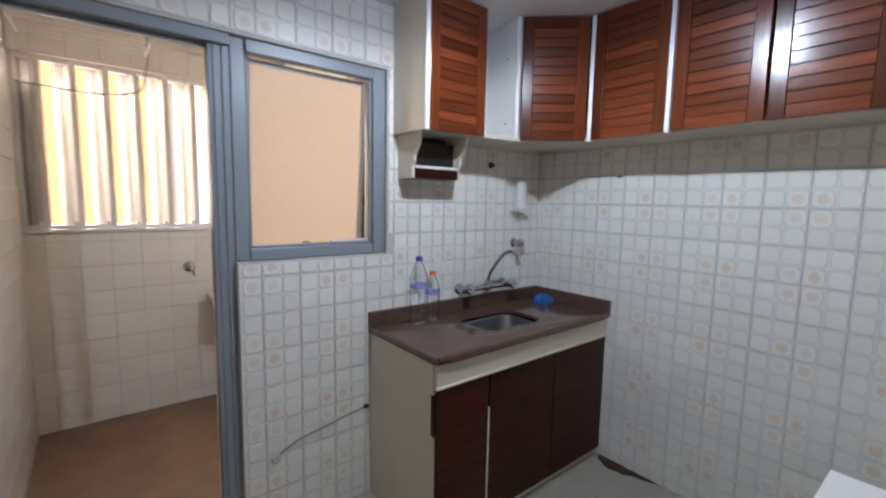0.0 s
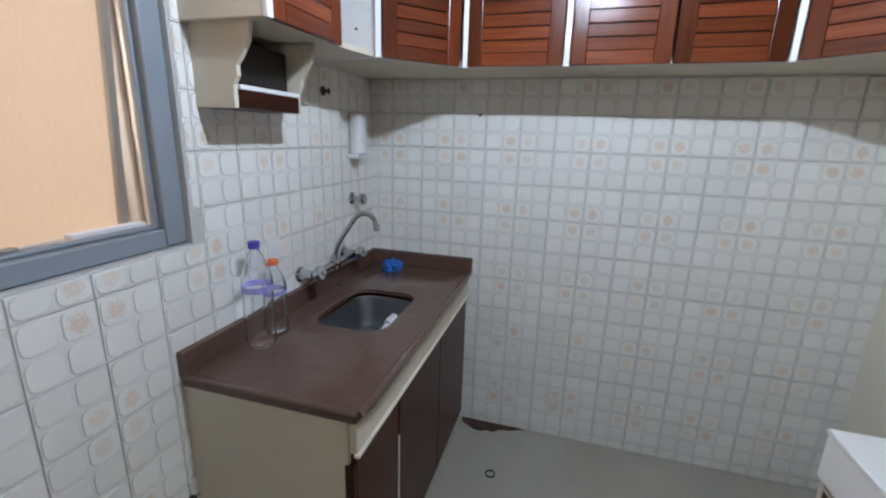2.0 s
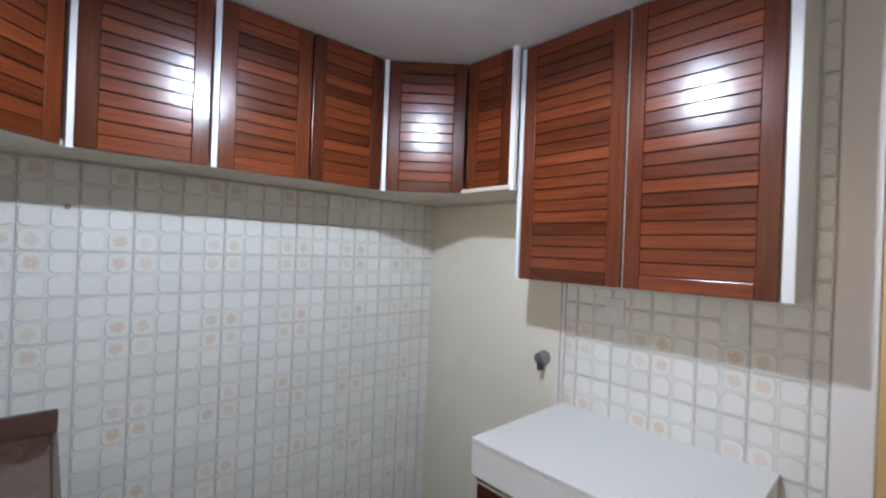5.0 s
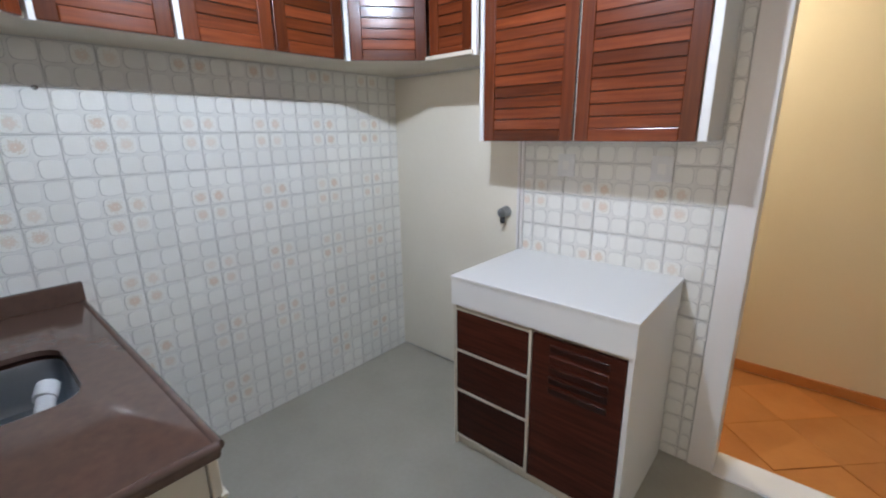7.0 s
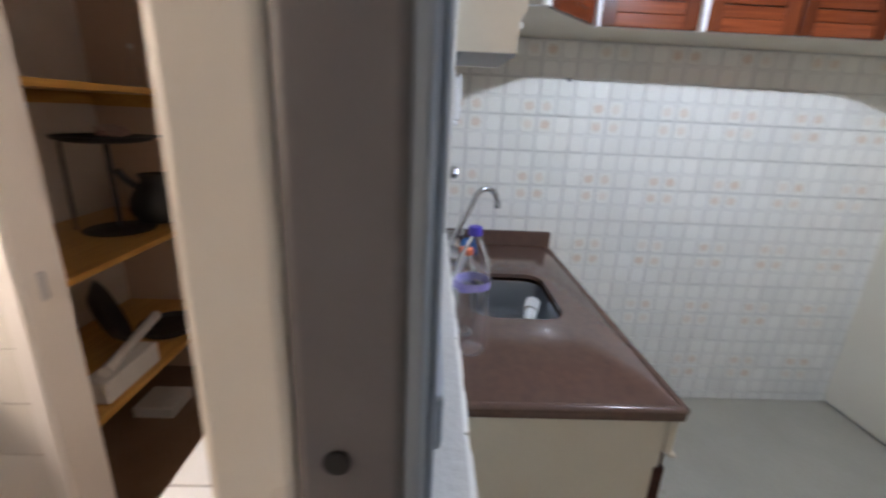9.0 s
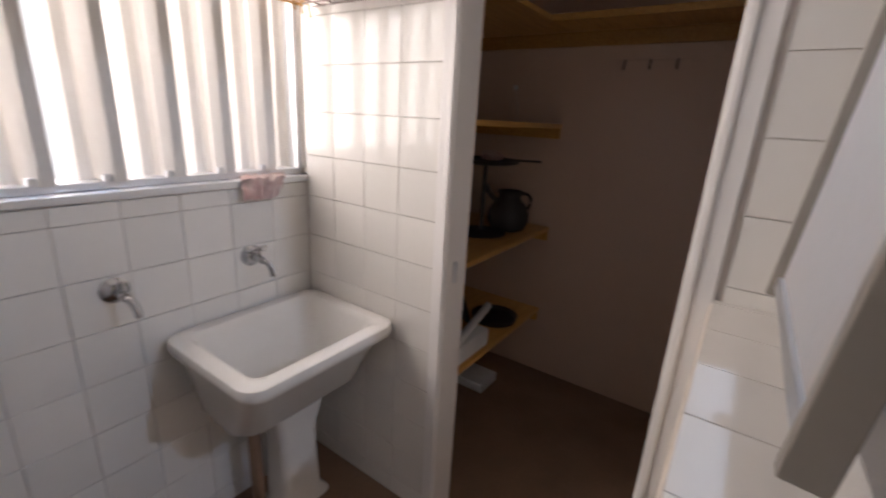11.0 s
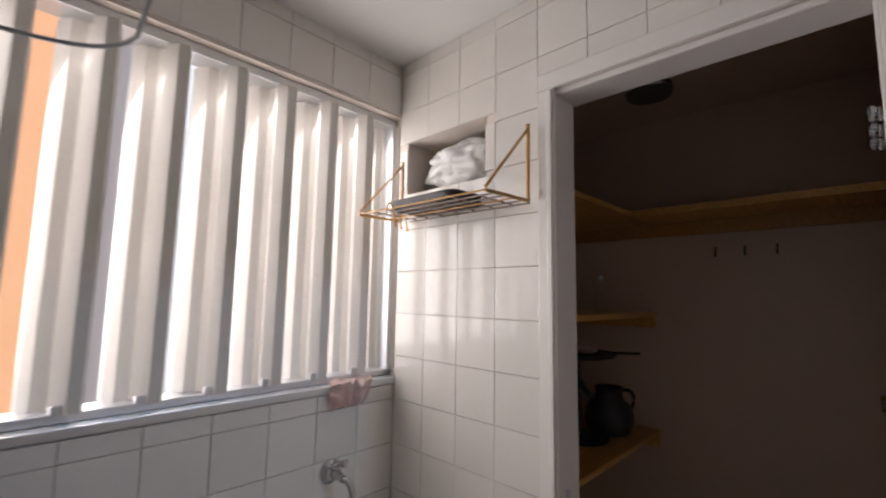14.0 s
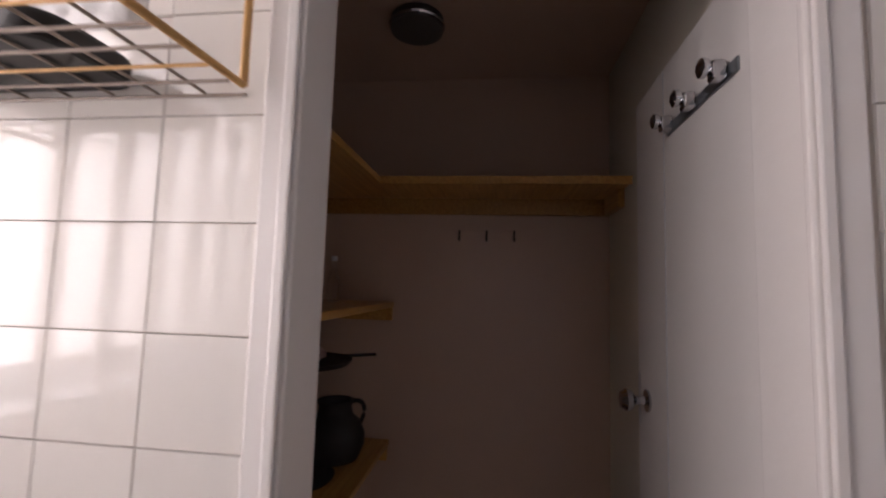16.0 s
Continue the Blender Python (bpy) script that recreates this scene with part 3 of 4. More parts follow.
part("side_edge", box(1.078, 1.100, 1.632, 1.645, ZB - 0.004, ZT, 0.002), WHITE_LAMINATE, uc)
part("inner_side", box(1.425, 1.437, 1.66, YW - 0.01, ZB + 0.016, ZT), WHITE_LAMINATE, uc)
part("open_back", box(1.45, 1.75, YW - 0.02, YW - 0.008, ZB + 0.016, ZT), WHITE_LAMINATE, uc)
part("open_side", prism([(1.600, 1.606), (1.612, 1.600), (1.66, 1.865), (1.648, 1.866)], ZB - 0.003, ZT), WHITE_LAMINATE, uc)
for dz in (0.09, 0.40):
    part("screw_hole", lathe([(0.005, 0), (0.005, 0.003)], pose(1.617, 1.69, ZB + dz, 0, -90, 10), 8), BLACK, uc)
for (x, y, a) in ((1.602, 1.602, 20), (1.853, 1.368, 25), (1.845, 1.000, 0), (1.825, 0.330, -25), (1.333, 0.052, 0)):
    part("divider", prism([(x + u * math.cos(radians(a)) - v * math.sin(radians(a)), y + u * math.sin(radians(a)) + v * math.cos(radians(a))) for u, v in ((-0.012, -0.009), (0.012, -0.009), (0.012, 0.009), (-0.012, 0.009))], ZB - 0.004, ZT), WHITE_LAMINATE, uc)
slatted_door(uc, (1.102, 1.640), (1.428, 1.640), ZB, ZT)
slatted_door(uc, (1.615, 1.593), (1.842, 1.380), ZB, ZT)
slatted_door(uc, (1.846, 1.358), (1.843, 1.010), ZB, ZT)
slatted_door(uc, (1.842, 0.990), (1.834, 0.665), ZB, ZT)
slatted_door(uc, (1.834, 0.663), (1.828, 0.342), ZB, ZT)
slatted_door(uc, (1.818, 0.320), (1.592, 0.062), ZB, ZT)
slatted_door(uc, (1.588, 0.056), (1.345, 0.052), ZB, ZT)

su = thing("wall_cabinet", (0.9, -0.1, 1.35), "tall red slatted two-door wall cabinet with white sides", "cabinet")
part("carcass", box(0.482, 1.318, YS + 0.004, -0.010, 1.352, ZT, 0.002), LAMINATE, su)
part("side_edge", box(0.452, 0.480, YS + 0.004, 0.012, 1.350, ZT, 0.003), WHITE_LAMINATE, su)
part("side_edge", box(1.320, 1.338, YS + 0.004, 0.012, 1.350, ZT, 0.003), WHITE_LAMINATE, su)
slatted_door(su, (1.318, 0.008), (0.902, 0.008), 1.350, ZT)
slatted_door(su, (0.898, 0.008), (0.482, 0.008), 1.350, ZT)

# small shelf unit under the wall cabinet, with scrolled cheeks
hd = thing("spice_shelf", (1.25, 1.82, 1.504), "small cream shelf unit with scrolled sides and a dark front", "shelf")
cheek = [(YW - 0.003, 1.504), (1.765, 1.504), (1.765, 1.559), (1.752, 1.579), (1.752, 1.604), (1.735, 1.624), (1.715, 1.654), (1.705, 1.702), (YW - 0.003, 1.702)]
for x0 in (1.105, 1.372):
    bm = bmesh.new()
    f = bm.faces.new([bm.verts.new((x0, y, z)) for y, z in cheek])
    r = bmesh.ops.extrude_face_region(bm, geom=[f])
    bmesh.ops.translate(bm, verts=[v for v in r["geom"] if isinstance(v, bmesh.types.BMVert)], vec=(0.014, 0, 0))
    part("cheek", bm, LAMINATE, hd)
# the open shelf's darkness is drawn by a black back and this black sheet's twin
part("back", box(1.119, 1.372, YW - 0.02, YW - 0.008, 1.504, 1.702), BLACK, hd)
part("shelf", box(1.119, 1.372, 1.77, YW - 0.02, 1.504, 1.514), DARK_WOOD, hd)
part("front", box(1.119, 1.372, 1.762, 1.772, 1.504, 1.549, 0.002), DARK_WOOD, hd)
part("front_edge", box(1.119, 1.372, 1.756, 1.774, 1.549, 1.561, 0.002), WHITE_LAMINATE, hd)
# no real part: a black sheet for the shade in the opening
part("opening_shade", box(1.119, 1.372, 1.80, 1.81, 1.561, 1.674, 0.002), BLACK, hd)

# ---------------------------------------------------------------- sink unit
CX0, CX1, CY0 = 0.960, XE - 0.006, 1.378
sc = thing("sink_cabinet", (1.54, 1.64, 0), "cream sink cabinet with dark wooden doors and a worn edge", "cabinet")
part("side_panel", box(CX0, CX0 + 0.02, CY0 + 0.02, YW - 0.006, 0, 0.786, 0.002), LAMINATE, sc)
part("apron", box(CX0, CX1, CY0 - 0.004, CY0 + 0.016, 0.70, 0.786, 0.003), LAMINATE, sc)
part("apron_lip", box(CX0 - 0.004, CX1, CY0 - 0.012, CY0 + 0.004, 0.692, 0.703, 0.003), LAMINATE, sc)
part("plinth", box(CX0, CX1, CY0 + 0.03, CY0 + 0.05, 0, 0.06), LAMINATE, sc)
part("base", box(CX0 + 0.02, CX1, CY0 + 0.05, YW - 0.01, 0.05, 0.065), LAMINATE, sc)
for a, b in ((CX0 + 0.012, 1.245), (1.255, 1.69), (1.694, CX1)):
    part("door", box(a, b, CY0 + 0.004, CY0 + 0.022, 0.045, 0.690, 0.003), DARK_WOOD, sc)
part("edge_strip", box(1.2465, 1.2535, CY0 + 0.002, CY0 + 0.02, 0.06, 0.54, 0.001), WHITE_LAMINATE, sc)
part("hinge_slot", box(CX0 - 0.003, CX0 + 0.012, CY0 + 0.0055, CY0 + 0.03, 0.50, 0.665, 0.003), DARK_WOOD, sc)


def rounded(x0, x1, y0, y1, r, n=6):
    pts = []
    for cx, cy, a0 in ((x1 - r, y1 - r, 0), (x0 + r, y1 - r, 90), (x0 + r, y0 + r, 180), (x1 - r, y0 + r, 270)):
        pts += [(cx + r * math.cos(radians(a0 + 90 * k / n)), cy + r * math.sin(radians(a0 + 90 * k / n))) for k in range(n + 1)]
    return pts


def ring_loft(loops, close_last=True, close_first=False):
    """Skin of closed loops of equal count."""
    bm = bmesh.new()
    vs = [[bm.verts.new(p) for p in loop] for loop in loops]
    n = len(vs[0])
    for a, b in zip(vs, vs[1:]):
        for k in range(n):
            bm.faces.new((a[k], a[(k + 1) % n], b[(k + 1) % n], b[k]))
    if close_last:
        bm.faces.new(vs[-1])
    if close_first:
        bm.faces.new(vs[0])
    return bm


SX0, SX1, SY0, SY1 = 1.365, 1.745, 1.495, 1.765
wt = thing("worktop", (1.54, 1.62, 0.786), "brown granite sink worktop with raised rims and rounded front", "worktop")
hole = rounded(SX0, SX1, SY0, SY1, 0.07)
n4 = len(hole)


def outer(x0, x1, y0, y1):
    """The rectangle walked in step with the hole's outline."""
    cx, cy = (SX0 + SX1) / 2, (SY0 + SY1) / 2
    out = []
    for px, py in hole:
        dx, dy = (px - cx) / (SX1 - SX0) * 2, (py - cy) / (SY1 - SY0) * 2
        s = 1 / max(abs(dx), abs(dy))
        dx, dy = dx * s, dy * s
        out.append((cx + (dx * (x1 - cx) if dx > 0 else -dx * (x0 - cx)), cy + (dy * (y1 - cy) if dy > 0 else -dy * (y0 - cy))))
    return out


ox0, ox1, oy0, oy1 = 0.948, XE - 0.004, 1.356, YW - 0.003
slab = ring_loft([[(x, y, 0.80) for x, y in hole], [(x, y, 0.816) for x, y in hole], [(x, y, 0.8175) for x, y in outer(ox0 + 0.012, ox1, oy0 + 0.012, oy1)],
                  [(x, y, 0.812) for x, y in outer(ox0 + 0.003, ox1, oy0 + 0.003, oy1)], [(x, y, 0.802) for x, y in outer(ox0, ox1, oy0, oy1)],
                  [(x, y, 0.792) for x, y in outer(ox0 + 0.003, ox1, oy0 + 0.003, oy1)], [(x, y, 0.787) for x, y in outer(ox0 + 0.012, ox1, oy0 + 0.012, oy1)],
                  [(x, y, 0.787) for x, y in hole]], close_last=False)
part("slab", slab, GRANITE, wt, smooth=True)
part("rim", tube([(0.960, 1.368, 0.8115), (0.960, YW - 0.01, 0.8115)], 0.011, 10), GRANITE, wt, smooth=True)
part("rim", tube([(0.960, 1.368, 0.8115), (XE - 0.01, 1.368, 0.8115)], 0.011, 10), GRANITE, wt, smooth=True)
part("backsplash", box(0.950, XE - 0.028, YW - 0.026, YW - 0.0035, 0.816, 0.888, 0.004), GRANITE, wt)
part("backsplash", box(XE - 0.027, XE - 0.0045, 1.358, YW - 0.0035, 0.816, 0.888, 0.004), GRANITE, wt)

bowl = thing("sink_bowl", (1.555, 1.63, 0.66), "stainless steel sink bowl set under the granite", "sink")


def loop_at(d, r, z):
    return [(x, y, z) for x, y in rounded(SX0 + d, SX1 - d, SY0 + d, SY1 - d, r)]


part("basin", ring_loft([loop_at(-0.012, 0.075, 0.7865), loop_at(0.002, 0.07, 0.7865), loop_at(0.006, 0.07, 0.775), loop_at(0.014, 0.07, 0.69), loop_at(0.028, 0.06, 0.664), loop_at(0.06, 0.05, 0.655)]), STEEL, bowl, smooth=True)
part("drain", lathe([(0.0, 0.0), (0.03, 0.0), (0.032, 0.003), (0.026, 0.004), (0.024, 0.001), (0.0, 0.001)], pose(1.555, 1.63, 0.656)), CHROME, bowl, smooth=True)

tubew = thing("siphon_tube", (1.52, 1.58, 0.66), "white plastic waste tube lying in the sink", "tube")
part("pipe", tube(curve((1.40, 1.60, 0.682), (1.48, 1.58, 0.69), (1.54, 1.57, 0.72), (1.60, 1.545, 0.755), 8), 0.021, 12), PLASTIC, tubew, smooth=True)
part("collar", tube([(1.575, 1.556, 0.744), (1.612, 1.541, 0.762)], 0.026, 12), PLASTIC, tubew, smooth=True)

fc = thing("mixer_tap", (1.66, YW, 0.93), "chrome two-handle wall mixer with a long swan-neck spout", "tap")
for x in (1.50, 1.83):
    part("wall_flange", lathe([(0.030, 0), (0.030, 0.006), (0.020, 0.014), (0.016, 0.05)], pose(x, YW - 0.003, 0.935, 90, 0, 0)), CHROME, fc, smooth=True)
    part("valve", tube([(x, YW - 0.065, 0.935), (x + (0.0), YW - 0.02, 0.935)], 0.021, 14), CHROME, fc, smooth=True)
    hdl = part("handle", lathe([(0.010, 0.0), (0.012, 0.012), (0.027, 0.020), (0.031, 0.032), (0.027, 0.046), (0.012, 0.050)], pose(x, YW - 0.06, 0.935, 70, 0, 0), 8), CHROME, fc, smooth=True)
    part("handle_cap", lathe([(0.011, 0.05), (0.009, 0.056)], pose(x, YW - 0.06, 0.935, 70, 0, 0), 12), CHROME, hdl)
part("body", tube([(1.50, YW - 0.055, 0.935), (1.60, YW - 0.055, 0.935), (1.66, YW - 0.06, 0.94), (1.73, YW - 0.055, 0.935), (1.83, YW - 0.055, 0.935)], 0.015, 12), CHROME, fc, smooth=True)
part("spout_collar", lathe([(0.021, 0.92), (0.024, 0.935), (0.024, 0.955), (0.014, 0.975)], pose(1.665, YW - 0.06, 0)), CHROME, fc, smooth=True)
part("spout", tube(curve((1.665, YW - 0.06, 0.96), (1.66, YW - 0.065, 1.02), (1.66, YW - 0.10, 1.05), (1.70, YW - 0.13, 1.12), 8) + curve((1.70, YW - 0.13, 1.12), (1.715, YW - 0.155, 1.155), (1.73, YW - 0.205, 1.155), (1.735, YW - 0.212, 1.085), 9)[1:], 0.0095, 12), CHROME, fc, smooth=True)
part("nozzle", tube([(1.735, YW - 0.212, 1.098), (1.735, YW - 0.213, 1.072)], 0.0125, 12), CHROME, fc, smooth=True)

sv = thing("stop_valve", (1.92, YW, 1.165), "round chrome stop valve on the tiles", "valve")
part("flange", lathe([(0.028, 0), (0.028, 0.006), (0.014, 0.016), (0.012, 0.04)], pose(1.92, YW - 0.003, 1.168, 90, 0, 0)), CHROME, sv, smooth=True)
part("handle", lathe([(0.010, 0.036), (0.024, 0.042), (0.027, 0.056), (0.022, 0.07), (0.008, 0.074)], pose(1.92, YW - 0.003, 1.168, 90, 0, 0), 8), CHROME, sv, smooth=True)
part("side_knob", lathe([(0.009, 0.0), (0.016, 0.02), (0.017, 0.035), (0.01, 0.042)], pose(1.93, YW - 0.035, 1.168, 0, 90, 0), 12), CHROME, sv, smooth=True)

fd = thing("soap_dispenser", (1.94, YW - 0.03, 1.35), "white plastic soap dispenser on a small wall bracket", "dispenser")
part("bottle", prism(rounded(1.895, 1.957, YW - 0.072, YW - 0.010, 0.022, 5), 1.366, 1.535, bevel=0.008), PLASTIC, fd)
part("bracket", box(1.880, 1.985, YW - 0.065, YW - 0.0065, 1.347, 1.365, 0.005), PLASTIC, fd)
part("wall_plug", lathe([(0.005, 0), (0.005, 0.008)], pose(1.975, YW - 0.004, 1.37, 90, 0, 0), 8), IRON, fd)
solo("tile_damage", prism([(1.925, YW - 0.0075), (1.96, YW - 0.0075), (1.96, YW - 0.003), (1.925, YW - 0.003)], 1.285, 1.34), WHITE_GROUT, "chipped brown patch in the tiles under the dispenser", "patch", kind="structure")
wh = solo("wall_hook", lathe([(0.016, 0), (0.018, 0.004), (0.006, 0.008), (0.005, 0.02), (0.012, 0.026), (0.004, 0.03)], pose(1.71, YW - 0.005, 1.605, 90, 0, 0), 10), IRON, "dark iron hook stub on the tiles", "hook")


def bottle(x, y, h, r, cap, label, wrap):
    t = thing("plastic_bottle", (x, y, 0.8185), label, "bottle", "bottles by the sink")
    m = pose(x, y, 0.8185)
    prof = [(r * 0.55, 0.006), (r * 0.9, 0.0), (r, 0.02), (r * 0.95, h * 0.2), (r, h * 0.25), (r * 0.96, h * 0.4), (r * 0.96, h * 0.58), (r, h * 0.62), (r * 0.85, h * 0.74), (r * 0.45, h * 0.88), (0.013, h * 0.92), (0.013, h * 0.96)]
    inner = [(q - 0.0045, z - 0.0008 if z > 0.01 else z + 0.002) for q, z in reversed(prof)]
    b = part("body", lathe(prof + inner, m), CLEAR, t, smooth=True)
    b.visible_shadow = False
    rings = [[m @ Vector((q * math.cos(a), q * math.sin(a), h * z)) for a in (2 * math.pi * k / 28 for k in range(28))]
             for q, z in ((r * 0.968, 0.535), (r * 0.982, 0.535), (r * 0.982, 0.595), (r * 0.968, 0.595), (r * 0.968, 0.535))]
    part("label", ring_loft(rings, False), wrap, t, smooth=True)
    part("cap", lathe([(0.0155, h * 0.935), (0.0165, h * 0.94), (0.0165, h), (0.013, h * 1.004)], m, 16), cap, t)
    return t


bottle(1.185, 1.812, 0.32, 0.046, PURPLE_CAP, "tall clear plastic bottle with purple cap and label", PURPLE)
bottle(1.275, 1.822, 0.24, 0.037, ORANGE_CAP, "small clear plastic bottle with orange cap", PURPLE)
solo("wall_tag", box(1.33, 1.395, YW - 0.009, YW - 0.0055, 1.03, 1.10, 0.001), PLASTIC, "small white plate on the tiles", "plate")

cl = bmesh.new()
bmesh.ops.create_icosphere(cl, subdivisions=4, radius=1)
for v in cl.verts:
    k = 1 + 0.42 * noise.noise(v.co * 2.4) + 0.22 * noise.noise(v.co * 5.5)
    v.co = Vector((v.co.x * 0.055 * k, v.co.y * 0.045 * k, max(-0.012, v.co.z * 0.034 * k)))
bmesh.ops.translate(cl, verts=cl.verts, vec=(2.035, 1.735, 0.8305))
for v in cl.verts:
    if v.co.x < 2.0:
        v.co.y -= 0.5 * (2.0 - v.co.x)
solo("cleaning_cloth", cl, BLUE, "crumpled bright blue cleaning cloth on the worktop", "cloth", (2.035, 1.735, 0.8185), True)

ms = solo("metal_screw", lathe([(0.008, 0), (0.009, 0.005), (0.004, 0.012), (0.007, 0.018), (0.002, 0.02)], pose(XE - 0.004, 1.355, 1.548, 0, -90, 0), 10), CHROME, "small steel screw in the tiles", "screw")

# ---------------------------------------------------------------- south base unit
bc = thing("base_cabinet", (0.88, 0.05, 0), "cream base cabinet with three dark drawers and a dark door", "cabinet")
part("side_panel", box(0.512, 0.530, YS + 0.024, 0.303, 0, 0.69, 0.002), WHITE_LAMINATE, bc)
part("side_panel", box(1.238, 1.252, YS + 0.024, 0.303, 0, 0.69, 0.002), LAMINATE, bc)
part("carcass", box(0.531, 1.237, YS + 0.03, 0.285, 0.05, 0.685), LAMINATE, bc)
part("plinth", box(0.531, 1.237, 0.270, 0.288, 0.0, 0.05, 0.002), LAMINATE, bc)
for z in (0.052, 0.286, 0.480, 0.672):
    part("rail", box(0.887, 1.238, 0.285, 0.304, z - 0.004, z + 0.004, 0.001), LAMINATE, bc)
part("centre_strip", box(0.876, 0.888, 0.285, 0.305, 0.04, 0.68, 0.001), LAMINATE, bc)
for a, b in ((0.060, 0.279), (0.293, 0.473), (0.487, 0.665)):
    part("drawer", box(0.891, 1.236, 0.285, 0.302, a, b, 0.003), DARK_WOOD, bc)
dr = part("door", box(0.533, 0.874, 0.285, 0.301, 0.045, 0.672, 0.003), DARK_WOOD, bc)
for k in range(5):
    part("slat", box(0.585, 0.800, -0.004, 0.004, -0.016, 0.016, 0.002), DARK_WOOD, dr, m=pose(0, 0.303, 0.465 + 0.042 * k, -18, 0, 0))
bt = thing("worktop", (0.88, 0.05, 0.68), "thick white laminate box worktop", "worktop")
part("top", box(0.506, 1.258, YS + 0.005, 0.315, 0.806, 0.818, 0.002), WHITE_LAMINATE, bt)
part("apron", box(0.508, 1.256, YS + 0.02, 0.312, 0.692, 0.806, 0.002), WHITE_LAMINATE, bt)
gp = thing("gas_outlet", (1.345, YS + 0.012, 0.99), "grey gas pipe stub on the cream panel", "pipe")
part("flange", lathe([(0.03, 0), (0.03, 0.01), (0.022, 0.03), (0.024, 0.045), (0.012, 0.05)], pose(1.345, YS + 0.0125, 0.995, -90, 0, 0)), STEEL, gp, smooth=True)
part("stub", tube([(1.345, YS + 0.045, 0.99), (1.342, YS + 0.05, 0.955), (1.338, YS + 0.052, 0.945)], 0.012, 10), IRON, gp, smooth=True)
for x in (1.035, 0.636):
    op = thing("socket_plate", (x, YS, 1.24), "white plastic blank socket plate on the tiles", "socket")
    part("plate", box(x - 0.04, x + 0.04, YS + 0.006, YS + 0.014, 1.19, 1.29, 0.003), PLASTIC, op)
    part("insert", box(x - 0.015, x + 0.015, YS + 0.0145, YS + 0.017, 1.22, 1.26, 0.001), WHITE_LAMINATE, op)
cd = thing("pipe_clip_line", (0.7, YW, 0.40), "thin grey cable run low on the tiles", "cable")
part("cable", tube([(0.53, YW - 0.010, 0.345), (0.62, YW - 0.010, 0.385), (0.90, YW - 0.010, 0.435), (0.960, YW - 0.012, 0.44)], 0.0028, 6), SASH_PAINT, cd)
part("end_box", lathe([(0.022, 0), (0.022, 0.008), (0.015, 0.014)], pose(0.52, YW - 0.006, 0.335, 90, 0, 0), 10), GROUT, cd)
part("clip", lathe([(0.012, 0), (0.012, 0.01)], pose(0.935, YW - 0.006, 0.44, 90, 0, 0), 8), IRON, cd)
stain_pts = [(2.136, 1.375), (2.100, 1.365), (2.078, 1.325), (2.060, 1.300), (2.056, 1.262), (2.072, 1.235), (2.066, 1.20), (2.098, 1.165), (2.102, 1.12), (2.120, 1.08), (2.136, 1.05)]
solo("floor_damage", prism(stain_pts, 0.0005, 0.004), DARK_EARTH, "dark brown broken patch of floor by the wall", "patch", kind="structure")
solo("rubber_ring", tube([(1.78 + 0.02 * math.cos(a / 12 * 2 * math.pi), 1.16 + 0.02 * math.sin(a / 12 * 2 * math.pi), 0.004) for a in range(13)], 0.0035, 6), IRON, "small dark rubber ring on the floor", "ring")

# ---------------------------------------------------------------- laundry
tk = thing("laundry_sink", (0.84, 3.3, 0), "white ceramic laundry sink on a pedestal", "sink")
TX0, TX1, TY0, TY1 = 0.548, LE - 0.008, 2.99, LN - 0.008


def tank_loop(d, r, z, front=0.0):
    return [(x, y + (front if y < (TY0 + TY1) / 2 else 0), z) for x, y in rounded(TX0 + d, TX1 - d, TY0 + d, TY1 - d, r, 6)]


part("bowl", ring_loft([tank_loop(0.10, 0.06, 0.42, 0.16), tank_loop(0.05, 0.07, 0.52, 0.08), tank_loop(0.03, 0.07, 0.68, 0.02), tank_loop(0.005, 0.06, 0.715), tank_loop(0.0, 0.06, 0.735), tank_loop(0.004, 0.06, 0.752), tank_loop(0.02, 0.055, 0.758), tank_loop(0.05, 0.045, 0.755), tank_loop(0.062, 0.045, 0.74), tank_loop(0.085, 0.06, 0.60, 0.03), tank_loop(0.12, 0.07, 0.50, 0.10), tank_loop(0.15, 0.05, 0.485, 0.14)], True, True), CERAMIC, tk, smooth=True)
part("pedestal", ring_loft([[(x, y, z) for x, y in rounded(0.87 - w, 0.87 + w, 3.30 - w * 0.8, 3.30 + w * 0.8, 0.03, 4)] for w, z in ((0.11, 0.0), (0.085, 0.03), (0.075, 0.3), (0.10, 0.425))], True, True), CERAMIC, tk, smooth=True)
part("drain", lathe([(0.02, 0), (0.024, 0.002), (0.018, 0.003)], pose(0.83, 3.28, 0.4855)), CHROME, tk)
part("waste_pipe", tube([(0.75, 3.34, 0.45), (0.75, 3.34, 0.0)], 0.022, 10), BROWN_FLOOR, tk)


